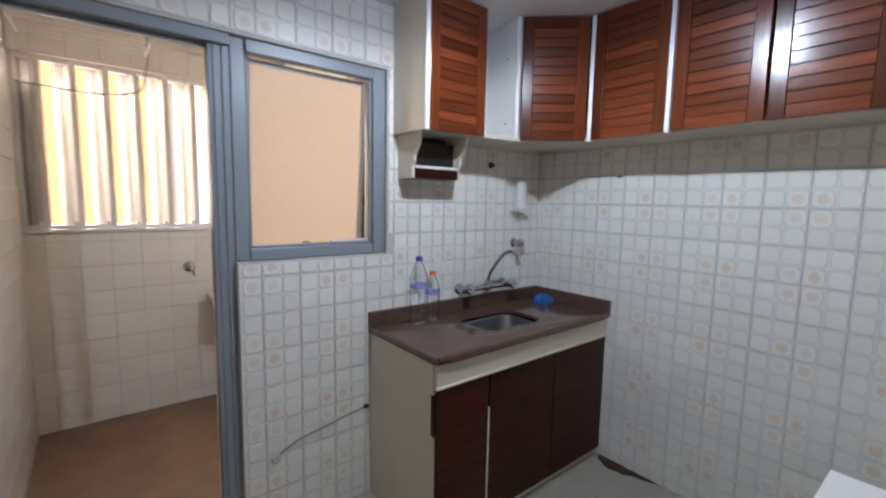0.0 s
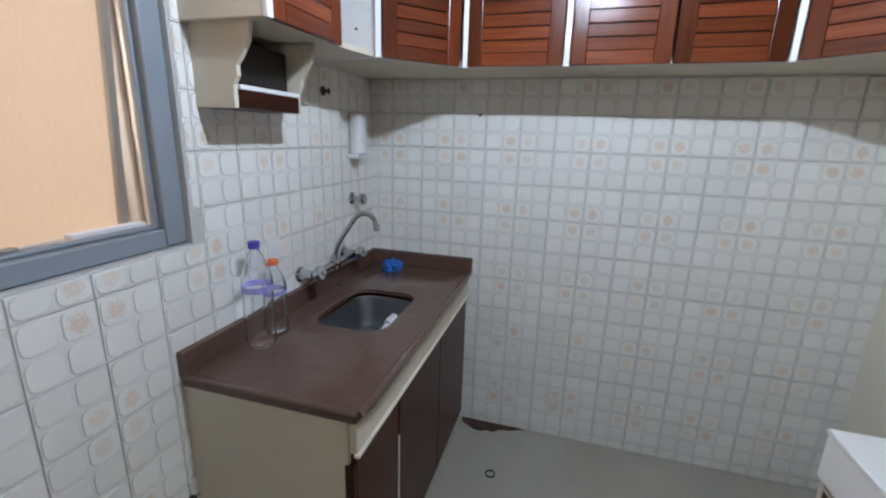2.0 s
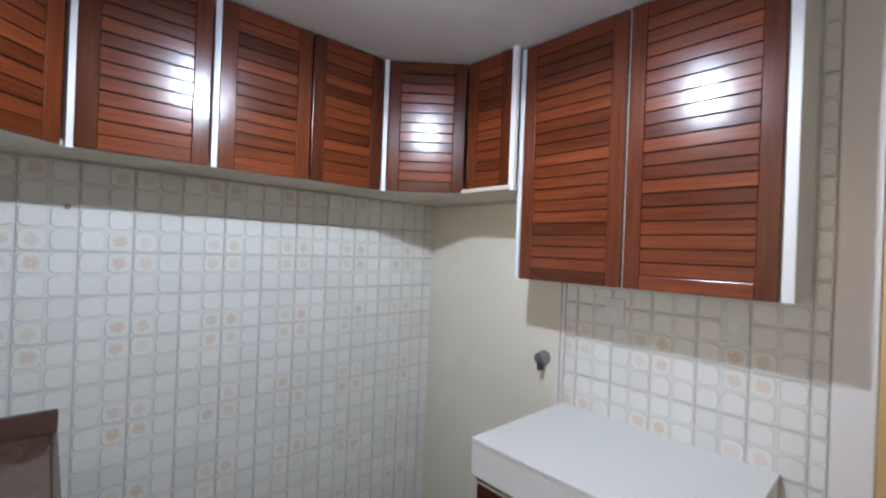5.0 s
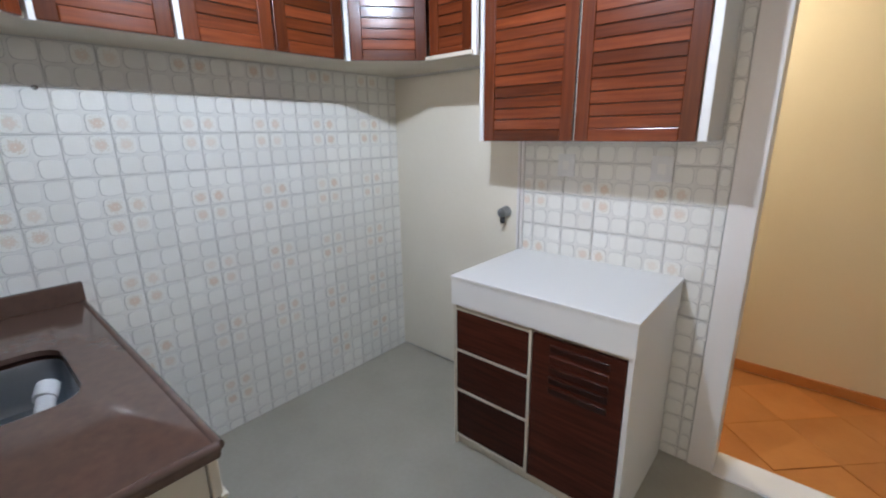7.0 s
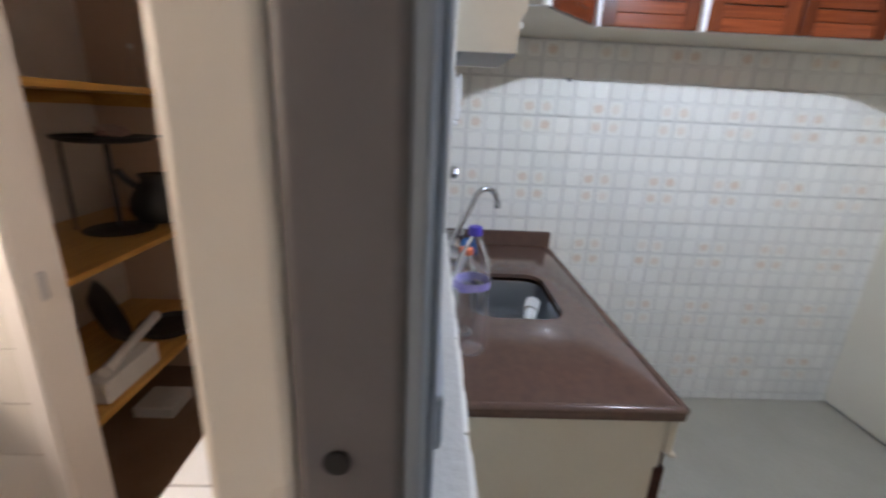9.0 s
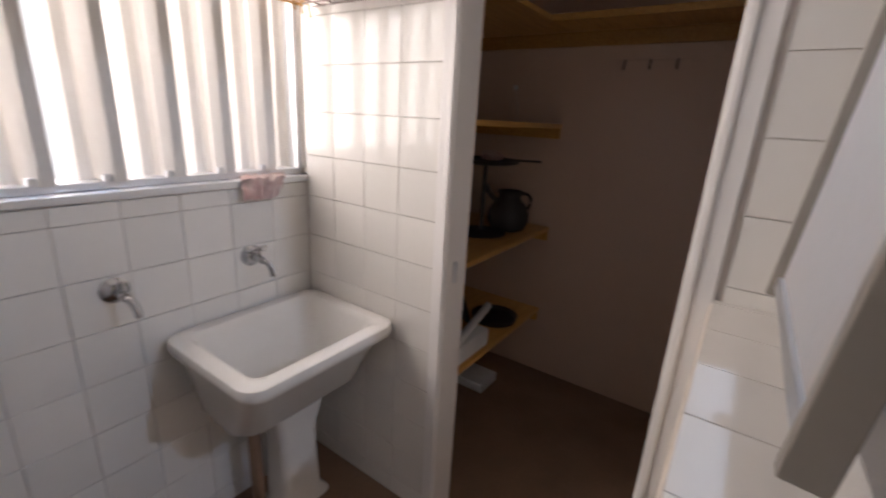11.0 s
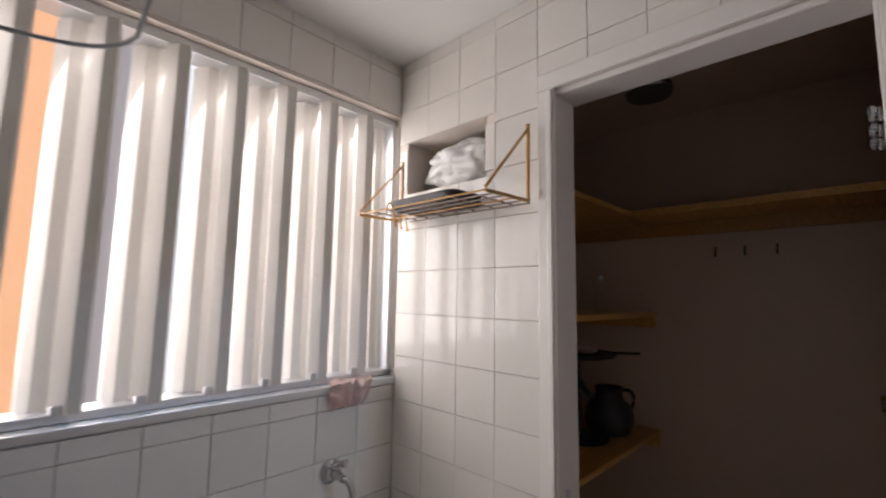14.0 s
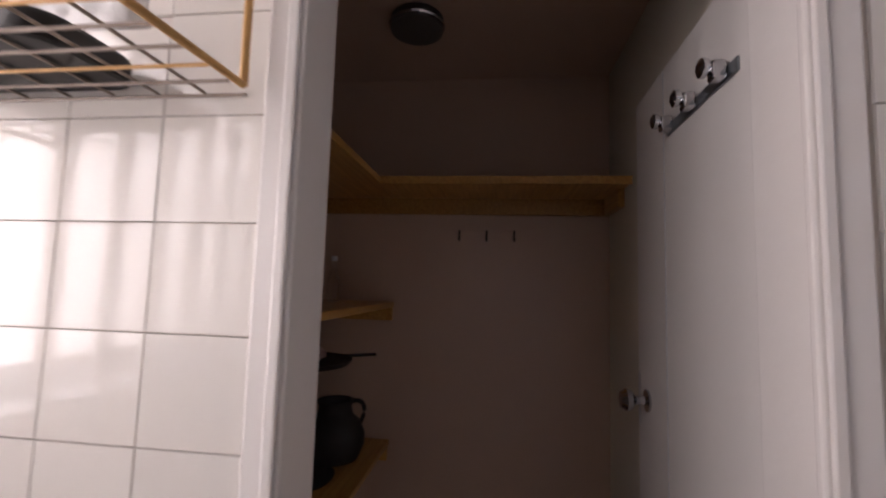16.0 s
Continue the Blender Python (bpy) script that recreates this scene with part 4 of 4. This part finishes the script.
def wall_tap(x, z, label, lever):
    t = thing("wall_tap", (x, LN, z), label, "tap", "taps over the laundry sink")
    part("flange", lathe([(0.036, 0), (0.036, 0.005), (0.024, 0.016), (0.016, 0.022)], pose(x, LN - 0.007, z, 90, 0, 0)), CHROME, t, smooth=True)
    part("body", tube([(x, LN - 0.02, z), (x, LN - 0.085, z)], 0.013, 12), CHROME, t, smooth=True)
    part("spout", tube(curve((x, LN - 0.075, z), (x, LN - 0.10, z), (x + 0.01, LN - 0.115, z - 0.01), (x + 0.012, LN - 0.115, z - 0.05), 6), 0.010, 10), CHROME, t, smooth=True)
    h = part("handle", tube([(x, LN - 0.06, z), (x, LN - 0.062, z + 0.038)], 0.008, 8), CHROME, t, smooth=True)
    if lever:
        part("cross", tube([(x - 0.028, LN - 0.062, z + 0.038), (x + 0.028, LN - 0.062, z + 0.038)], 0.007, 8), CHROME, h, smooth=True)
        part("cross", tube([(x, LN - 0.09, z + 0.038), (x, LN - 0.034, z + 0.038)], 0.007, 8), CHROME, h, smooth=True)
    return t


wall_tap(0.462, 0.934, "dull chrome wall tap with a round flange", False)
wall_tap(0.860, 0.941, "chrome wall tap with a cross handle", True)

# folding wire rack under the niche
rk = thing("wire_rack", (1.05, 3.2, 1.757), "yellowed wire drying rack hung on the tiles", "rack")
for y in (2.945, 3.475):
    br = part("bracket", tube([(LE - 0.006, y, 1.975), (LE - 0.006, y, 1.757)], 0.0055, 8), RUST, rk)
    part("stay", tube([(LE - 0.006, y, 1.962), (0.935, y + 0.012, 1.765)], 0.004, 8), RUST, br)
    part("arm", tube([(LE - 0.006, y, 1.757), (0.935, y + 0.012, 1.757)], 0.005, 8), RUST, br)
for k in range(6):
    x = 0.935 + 0.04 * k
    part("rod", tube([(x, 2.957, 1.757), (x, 3.463, 1.757)], 0.0024, 6), WIRE if k % 3 else RUST, rk)
for y in (3.02, 3.09, 3.16, 3.23, 3.30, 3.37, 3.43):
    part("cross_wire", tube([(0.935, y, 1.7615), (1.137, y, 1.7615)], 0.0022, 6), WIRE, rk)
for k, y in enumerate((3.40, 3.43, 3.455)):
    part("hook", tube(curve((0.98 + 0.05 * k, y, 1.757), (0.98 + 0.05 * k, y, 1.80), (1.0 + 0.05 * k, y, 1.83), (1.02 + 0.05 * k, y, 1.72), 8), 0.0035, 6), RUST, rk)
dish = solo("black_tray", prism(rounded(0.985, 1.135, 3.11, 3.40, 0.04, 5), 1.7645, 1.800, bevel=0.008), BLACK, "black plastic tray lying on the wire rack", "tray", (1.06, 3.23, 1.7645))

bg = bmesh.new()
bmesh.ops.create_icosphere(bg, subdivisions=5, radius=1)
for v in bg.verts:
    k = 1 + 0.22 * noise.noise(v.co * 2.2) + 0.10 * noise.noise(v.co * 5.0) + 0.03 * noise.noise(v.co * 12)
    v.co = Vector((1.225 + v.co.x * 0.084 * k, 3.265 + v.co.y * 0.165 * k, max(1.8635, 1.940 + v.co.z * 0.088 * k)))
solo("plastic_bag", bg, BAG, "crumpled clear plastic bag stuffed into the niche", "bag", (1.225, 3.27, 1.8635), True)
solo("black_box", box(1.24, 1.40, 3.13, 3.20, 1.8625, 2.02, 0.01), BLACK, "dark box at the back of the niche", "box")

ct = bmesh.new()
bmesh.ops.create_grid(ct, x_segments=28, y_segments=20, size=0.5)
for v in ct.verts:
    u, w = v.co.x, v.co.y
    y = LN - 0.018 + w * 0.13 if w > 0 else LN - 0.018 + w * 0.03
    z = 1.204 + 0.014 * abs(noise.noise(Vector((u * 5, w * 5, 2)))) + (0.0 if w > 0 else w * 0.13) + 0.012 * noise.noise(Vector((u * 9, w * 6, 0)))
    v.co = Vector((0.955 + u * 0.16 * (1 - 0.5 * max(0, -w)) + 0.06 * w, y + 0.016 * noise.noise(Vector((u * 7, 3, w * 4))) - 0.01, max(z, 1.2015) if w > 0 else z))
r = bmesh.ops.solidify(ct, geom=ct.faces[:], thickness=0.004)
solo("rag", ct, CLOTH, "crumpled pink and grey rag over the window sill", "cloth", None, True)

for ob in (rk, dish, *[bpy.data.objects[k] for k in ("plastic_bag", "black_box", "rag")]):
    ob.location += Vector((-0.032, -0.070 if ob.name != "rag" else 0.0, -0.005 if ob is rk or ob is dish else 0.0))

# ceiling clothes airer
ca = thing("clothes_airer", (0.1, 3.230, 2.30), "white wire clothes airer hung under the laundry ceiling", "airer")
part("front_loop", tube(curve((-0.30, 3.36, 1.985), (-0.05, 3.36, 1.965), (0.20, 3.36, 1.95), (0.255, 3.36, 2.05), 12) + [(0.28, 3.36, 2.2), (0.285, 3.36, LC - 0.002)], 0.005, 8), STEEL, ca, smooth=True)
part("loop_hanger", tube([(-0.30, 3.36, 1.985), (-0.30, 3.36, LC - 0.002)], 0.005, 8), SLAT, ca)
part("side_bar", tube([(-0.28, 3.050, 2.215), (-0.28, 3.050, LC - 0.002)], 0.006, 8), SLAT, ca)
for k in range(4):
    part("line", tube([(-0.28, 3.070 + 0.09 * k, 2.235), (0.27, 3.070 + 0.09 * k, 2.225)], 0.0025, 6), SLAT, ca)
part("end_bar", tube([(-0.28, 3.050, 2.232), (-0.28, 3.360, 2.232)], 0.004, 6), SLAT, ca)
part("end_bar", tube([(0.27, 3.050, 2.222), (0.27, 3.360, 2.222)], 0.004, 6), SLAT, ca)
part("hanger", tube([(-0.28, 3.360, 2.232), (-0.28, 3.360, LC - 0.002)], 0.004, 6), SLAT, ca)
part("hanger", tube([(0.27, 3.360, 2.222), (0.27, 3.360, LC - 0.002)], 0.004, 6), SLAT, ca)
cb = thing("ceiling_lamp", (0.45, 2.85, LC), "round white ceiling lamp base", "lamp")
part("base", lathe([(0.05, LC - 0.001), (0.055, LC - 0.012), (0.035, LC - 0.025), (0.02, LC - 0.028)], pose(0.45, 2.85, 0)), PLASTIC, cb)

# ---------------------------------------------------------------- pantry
SH0 = LE + 0.104


def shelf(z, label, deep=2.950):
    t = thing("pantry_shelf", (1.8, 3.3, z), label, "shelf", "pantry shelves")
    part("board", box(SH0, PE - 0.003, deep, LN - 0.003, z - 0.022, z, 0.002), HONEY, t)
    part("cleat", box(PE - 0.026, PE - 0.003, deep + 0.004, LN - 0.003, z - 0.075, z - 0.0222, 0.002), HONEY, t)
    part("cleat", box(SH0, PE - 0.03, LN - 0.026, LN - 0.003, z - 0.07, z - 0.0222, 0.002), HONEY, t)
    return t


for z in (0.400, 0.885, 1.430):
    shelf(z, "honey coloured pine pantry shelf")
top = thing("pantry_shelf", (2.0, 2.7, 1.86), "honey coloured pine shelf turning the pantry corner", "shelf", "pantry shelves")
part("board", box(SH0, PE - 0.003, 2.950, LN - 0.003, 1.855, 1.877, 0.002), HONEY, top)
part("board", box(2.03, PE - 0.003, PS + 0.003, 2.949, 1.855, 1.877, 0.002), HONEY, top)
part("front_edge", box(2.015, 2.029, PS + 0.003, 2.949, 1.850, 1.878, 0.002), HONEY, top)
part("cleat", box(PE - 0.026, PE - 0.003, PS + 0.003, LN - 0.003, 1.79, 1.8548, 0.002), HONEY, top)
part("cleat", box(2.10, PE - 0.03, PS + 0.0035, PS + 0.026, 1.79, 1.8548, 0.002), HONEY, top)
solo("wooden_slat", box(2.12, 2.16, 2.25, 2.78, 1.8772, 1.892, 0.002), DARK_WOOD, "dark wooden batten lying on the top shelf", "batten")
lp = thing("ceiling_lamp", (1.88, 2.81, LC), "round dark ceiling lamp in the pantry", "lamp")
part("base", lathe([(0.075, LC - 0.001), (0.085, LC - 0.01), (0.085, LC - 0.05), (0.06, LC - 0.055)], pose(1.88, 2.81, 0)), GREY_DARK, lp, smooth=True)
part("ring", lathe([(0.088, LC - 0.03), (0.092, LC - 0.035), (0.088, LC - 0.04)], pose(1.88, 2.81, 0)), CHROME, lp)
hr = thing("hook_rail", (PE, 2.55, 1.70), "row of small hooks on the pantry back wall", "hooks")
part("rail", box(PE - 0.008, PE - 0.002, 2.36, 2.76, 1.725, 1.738, 0.001), PANTRY_WALL, hr)
for y in (2.47, 2.58, 2.69):
    part("hook", tube([(PE - 0.006, y, 1.728), (PE - 0.022, y, 1.70), (PE - 0.018, y, 1.685), (PE - 0.03, y, 1.69)], 0.004, 6), IRON, hr)

# pantry door, swung open into the pantry
hinge = pose(LE + 0.113, 2.160, 0, 0, 0, -1.5)
pd = thing("pantry_door", (LE + 0.113, 2.16, 0), "white door with a chrome knob, swung open into the pantry", "door")
leaf = part("leaf", box(0.004, 0.62, -0.034, 0, 0.012, 2.04, 0.003), WHITE_PAINT, pd, m=hinge)
part("edge_band", box(0.40, 0.403, 0.0, 0.002, 0.02, 2.03), ALU, leaf, m=hinge)
kn = part("knob", lathe([(0.028, 0), (0.028, 0.005), (0.011, 0.01), (0.010, 0.03), (0.026, 0.042), (0.029, 0.055), (0.02, 0.068), (0.004, 0.07)], hinge @ pose(0.54, 0.0005, 1.22, -90, 0, 0)), CHROME, pd, smooth=True)
part("key_plate", box(0.600, 0.612, 0.0005, 0.003, 1.14, 1.28, 0.001), ALU, pd, m=hinge)
hk = thing("coat_rack", (1.35, 2.29, 1.87), "chrome rail of three coat hooks on the door", "rack")
part("rail", box(0.06, 0.37, 0.0005, 0.006, 1.86, 1.885, 0.002), STEEL, hk, m=hinge)
for u in (0.10, 0.22, 0.34):
    h = part("hook", box(u - 0.012, u + 0.012, 0.0065, 0.03, 1.862, 1.895, 0.004), CHROME, hk, m=hinge)
    part("hook_tip", lathe([(0.012, 0), (0.017, 0.006), (0.017, 0.014), (0.01, 0.018)], hinge @ pose(u, 0.0305, 1.885, -90, 0, 0), 12), CHROME, h, smooth=True)

# things on the pantry shelves
bo = thing("glass_bottle", (2.18, 3.20, 1.405), "small clear glass bottle on the shelf", "bottle")
part("body", lathe([(0.018, 0), (0.022, 0.004), (0.022, 0.08), (0.009, 0.115), (0.009, 0.15)], pose(2.18, 3.20, 1.406)), CLEAR, bo, smooth=True)
part("cap", lathe([(0.0105, 0.15), (0.0105, 0.168)], pose(2.18, 3.20, 1.406), 12), PLASTIC, bo)
ts = thing("cake_stand", (1.98, 3.24, 0.846), "dark iron two-tier stand with small things on its tray", "stand")
part("foot", lathe([(0.12, 0), (0.125, 0.006), (0.06, 0.012), (0.012, 0.018)], pose(1.98, 3.22, 0.846)), IRON, ts, smooth=True)
part("stem", tube([(1.98, 3.22, 0.86), (1.98, 3.22, 1.19)], 0.010, 10), IRON, ts)
part("stem", tube([(1.90, 3.33, 0.86), (1.90, 3.33, 1.19)], 0.006, 8), IRON, ts)
part("tray", lathe([(0.12, 1.19), (0.155, 1.198), (0.165, 1.212), (0.155, 1.208), (0.11, 1.20)], pose(1.98, 3.22, 0)), IRON, ts, smooth=True)
part("tray_handle", tube([(2.10, 3.12, 1.208), (2.19, 3.03, 1.205)], 0.006, 8), IRON, ts)
sm = bmesh.new()
bmesh.ops.create_icosphere(sm, subdivisions=3, radius=1)
for v in sm.verts:
    k = 1 + 0.4 * noise.noise(v.co * 2.5)
    v.co = Vector((2.0 + v.co.x * 0.055 * k, 3.20 + v.co.y * 0.05 * k, max(1.2095, 1.225 + v.co.z * 0.028 * k)))
solo("small_clutter", sm, CLOTH, "crumpled pale rag on the iron tray", "cloth", None, True)
po = thing("iron_pot", (2.10, 3.17, 0.846), "dark bulbous iron jug with a short neck and spout", "jug")
jug = pose(2.13, 3.15, 0.847)
part("body", lathe([(0.06, 0), (0.085, 0.01), (0.105, 0.055), (0.104, 0.095), (0.085, 0.135), (0.062, 0.155), (0.056, 0.185), (0.064, 0.205), (0.058, 0.205), (0.05, 0.18), (0.01, 0.17)], jug), IRON, po, smooth=True)
part("spout", tube(curve((2.10, 3.20, 0.990), (2.08, 3.23, 1.02), (2.07, 3.245, 1.04), (2.06, 3.255, 1.075), 6), 0.014, 10), IRON, po, smooth=True)
part("handle", tube(curve((2.175, 3.11, 1.035), (2.215, 3.07, 1.05), (2.23, 3.06, 0.99), (2.205, 3.085, 0.95), 8), 0.008, 8), IRON, po, smooth=True)
pl = thing("frying_pan", (2.06, 3.13, 0.346), "round black pan lying on the low shelf", "pan")
part("pan", lathe([(0.09, 0), (0.115, 0.004), (0.125, 0.03), (0.12, 0.03), (0.108, 0.01), (0.02, 0.008)], pose(2.06, 3.14, 0.3465)), IRON, pl, smooth=True)
bl = thing("wok", (1.62, 3.30, 0.346), "black wok leaning on the low shelf", "pan")
part("bowl", lathe([(0.02, -0.06), (0.10, -0.045), (0.15, 0.0), (0.145, 0.004), (0.095, -0.038), (0.01, -0.052)], pose(1.92, 3.27, 0.49, 70, 0, 35)), IRON, bl, smooth=True)
solo("white_box", box(1.52, 1.80, 3.03, 3.12, 0.346, 0.43, 0.006), PLASTIC, "white cardboard box on the low shelf", "box")
solo("paper_roll", tube([(1.55, 3.05, 0.452), (1.98, 3.14, 0.452)], 0.02, 12), PLASTIC, "white paper tube lying on the box", "tube", None, True)
solo("paper_box", box(1.95, 2.12, 3.12, 3.30, -0.003, 0.05, 0.004), PLASTIC, "flat white box on the pantry floor", "box")

for name, move in (("glass_bottle", (-0.06, -0.06, 0.025)), ("cake_stand", (-0.06, -0.06, 0.04)), ("small_clutter", (-0.06, -0.06, 0.04)), ("iron_pot", (-0.06, -0.06, 0.04)),
                   ("frying_pan", (-0.06, -0.06, 0.055)), ("wok", (-0.06, -0.06, 0.055)), ("white_box", (-0.06, -0.06, 0.055)), ("paper_roll", (-0.06, -0.06, 0.055)), ("paper_box", (-0.06, -0.06, 0.0)), ("wooden_slat", (-0.03, 0, 0))):
    bpy.data.objects[name].location += Vector(move)

# ---------------------------------------------------------------- tiles, piece by piece
T = 0.15
TILE_MESH = {}


def tile_piece(u0, u1, v0, v1, flower, padded):
    """One tile, cut to the given span about its own middle."""
    key = (round(u0, 3), round(u1, 3), round(v0, 3), round(v1, 3), flower, padded)
    if key in TILE_MESH:
        return TILE_MESH[key]
    bm = bmesh.new()
    g = 0.0011 if padded else 0.0007

    def slab(a0, a1, b0, b1, z0, z1, ch, mat):
        c = min(ch, (a1 - a0) * 0.35, (b1 - b0) * 0.35)
        k = c * 0.3
        ring = [(a0 + c, b0), (a1 - c, b0), (a1 - k, b0 + k), (a1, b0 + c), (a1, b1 - c), (a1 - k, b1 - k), (a1 - c, b1), (a0 + c, b1), (a0 + k, b1 - k), (a0, b1 - c), (a0, b0 + c), (a0 + k, b0 + k)] if padded and z0 > 0 else [(a0, b0), (a1, b0), (a1, b1), (a0, b1)]
        cx, cy = (a0 + a1) / 2, (b0 + b1) / 2
        low = [bm.verts.new((x, y, z0)) for x, y in ring]
        e = 0.0016 if z0 > 0 else 0.0007
        hi = [bm.verts.new((x + (e if x < cx else -e), y + (e if y < cy else -e), z1)) for x, y in ring]
        n = len(ring)
        for i in range(n):
            bm.faces.new((low[i], low[(i + 1) % n], hi[(i + 1) % n], hi[i])).material_index = 3 if padded and z0 > 0 else mat
        bm.faces.new(hi).material_index = mat

    slab(u0 + g, u1 - g, v0 + g, v1 - g, 0.0, 0.0045 if padded else 0.006, 0, 2 if padded else 0)
    if padded:
        for iu in (0, 1):
            for iv in (0, 1):
                a0, b0 = -T / 2 + iu * T / 2 + 0.0045, -T / 2 + iv * T / 2 + 0.0045
                a1, b1 = a0 + T / 2 - 0.009, b0 + T / 2 - 0.009
                a0, a1, b0, b1 = max(a0, u0 + 0.003), min(a1, u1 - 0.003), max(b0, v0 + 0.003), min(b1, v1 - 0.003)
                if a1 - a0 > 0.012 and b1 - b0 > 0.012:
                    slab(a0, a1, b0, b1, 0.0045, 0.0062, 0.015, 1 if flower == (iu, iv) else 0)
    me = bpy.data.meshes.new("tile")
    bmesh.ops.recalc_face_normals(bm, faces=bm.faces)
    bm.to_mesh(me)
    bm.free()
    for m in ((TILE, FLOWER, TILE_GAP, TILE_LINE) if padded else (WHITE_TILE,)):
        me.materials.append(m)
    TILE_MESH[key] = me
    return me


def tile_wall(parent, base, u0, u1, v0, v1, pu, pv, holes=(), padded=True):
    """Tiles over a wall: base maps (u, v, out) to the world; holes are (u0, u1, v0, v1)."""
    for i in range(math.floor((u0 - pu) / T), math.ceil((u1 - pu) / T)):
        for j in range(math.floor((v0 - pv) / T), math.ceil((v1 - pv) / T)):
            a0, a1, b0, b1 = max(u0, pu + i * T), min(u1, pu + (i + 1) * T), max(v0, pv + j * T), min(v1, pv + (j + 1) * T)
            cu, cv = pu + (i + 0.5) * T, pv + (j + 0.5) * T
            for h0, h1, k0, k1 in holes:
                if a0 < h1 and a1 > h0 and b0 < k1 and b1 > k0:
                    cuts = [(a0, min(a1, h0), b0, b1), (max(a0, h1), a1, b0, b1), (a0, a1, b0, min(b1, k0)), (a0, a1, max(b0, k1), b1)]
                    a0, a1, b0, b1 = max(cuts, key=lambda c: max(0, c[1] - c[0]) * max(0, c[3] - c[2]))
            if a1 - a0 < 0.012 or b1 - b0 < 0.012:
                continue
            flower = (i % 2, j % 2) if padded else None
            me = tile_piece(a0 - cu, a1 - cu, b0 - cv, b1 - cv, flower, padded)
            wob = pose(0, 0, 0, random.uniform(-0.25, 0.25), random.uniform(-0.25, 0.25), 0)
            part("tile", me, None, parent, m=base @ Matrix.Translation((cu, cv, 0)) @ wob)


def axes(origin, u, v):
    """A wall's frame: u along it, v up, the third way out of it."""
    u, v = Vector(u), Vector(v)
    w = u.cross(v)
    m = Matrix((u, v, w)).transposed().to_4x4()
    m.translation = origin
    return m


UP = (0, 0, 1)
tile_wall(wall_east, axes((XE, 0, 0), (0, -1, 0), UP), -YW, -YS, 0, 1.72, -0.875, 1.40 - 1.5)
tile_wall(wall_window, axes((0, YW, 0), (1, 0, 0), UP), 0.40, XE - 0.007, 0, 2.26, 0.485 - 0.9, 1.095 - 1.5, [(0.30, 1.054, 1.15, 1.99), (-0.5, 0.39, 0, 1.99), (1.12, XE, 1.72, 2.3), (1.0, XE, 0, 0.78)])
tile_wall(wall_window, axes((0, YW, 0), (1, 0, 0), UP), -0.6, 0.40, 1.99, 2.26, 0.485 - 1.2, 1.095 - 1.5)
tile_wall(wall_south, axes((0, YS, 0), (-1, 0, 0), UP), -1.252, -0.402, 0, 2.26, -0.595 - 1.2, 1.105 - 1.5, [(-1.30, -0.50, 1.40, 2.3), (-1.3, -0.54, 0, 0.66)])
tile_wall(wall_south, axes((0, YS, 0), (-1, 0, 0), UP), -(XE - 0.008), -1.252, 1.692, 1.75, -0.595 - 1.8, 1.105 - 1.5)
LZ = 1.575 - 1.5
tile_wall(wall_north, axes((0, LN, 0), (1, 0, 0), UP), LW, LE - 0.007, 0, 1.174, LE - 0.008 - 1.5, LZ, padded=False)
tile_wall(wall_north, axes((0, LN, 0), (1, 0, 0), UP), LW, LE - 0.007, 2.168, LC, LE - 0.008 - 1.5, LZ, padded=False)
tile_wall(wall_niche, axes((LE, 0, 0), (0, -1, 0), UP), -LN + 0.007, -2.123, 0, LC, -2.862 - 1.5, LZ, [(-2.862, -2.12, 0, 2.117), (-3.418, -3.052, 1.858, 2.054)], padded=False)
tile_wall(wall_niche, axes((LE, 0, 0), (0, -1, 0), UP), -2.123, -1.995, 1.087, LC, -2.862 - 1.5, LZ, padded=False)
ledge = bpy.data.objects["wall_ledge"]
tile_wall(ledge, axes((0, 1.998, 1.085), (1, 0, 0), (0, 1, 0)), 0.449, LE - 0.007, 0.0, 0.130, 0.636 - 0.6, -0.022, padded=False)
lwest = bpy.data.objects["wall_laundry_west"]
tile_wall(lwest, axes((LW, 0, 0), (0, 1, 0), UP), 2.0, LN - 0.007, 0, LC, LN - 0.008 - 1.8, LZ, padded=False)

# terracotta squares of the hall, laid slantwise
hall = bpy.data.objects["floor_hall"]
tile_floor = finish("tile", box(-0.1492, 0.1492, -0.1492, 0.1492, 0, 0.006, 0.001, seg=1), TERRACOTTA)
for i in range(-8, 9):
    for j in range(-8, 9):
        x, y = -0.1 + 0.2121 * (i + j), -0.85 + 0.2121 * (i - j)
        if -1.1 < x < 1.0 and -1.20 < y < -0.50:
            part("tile", tile_floor, None, hall, m=pose(x, y, -0.006, 0, 0, 45))
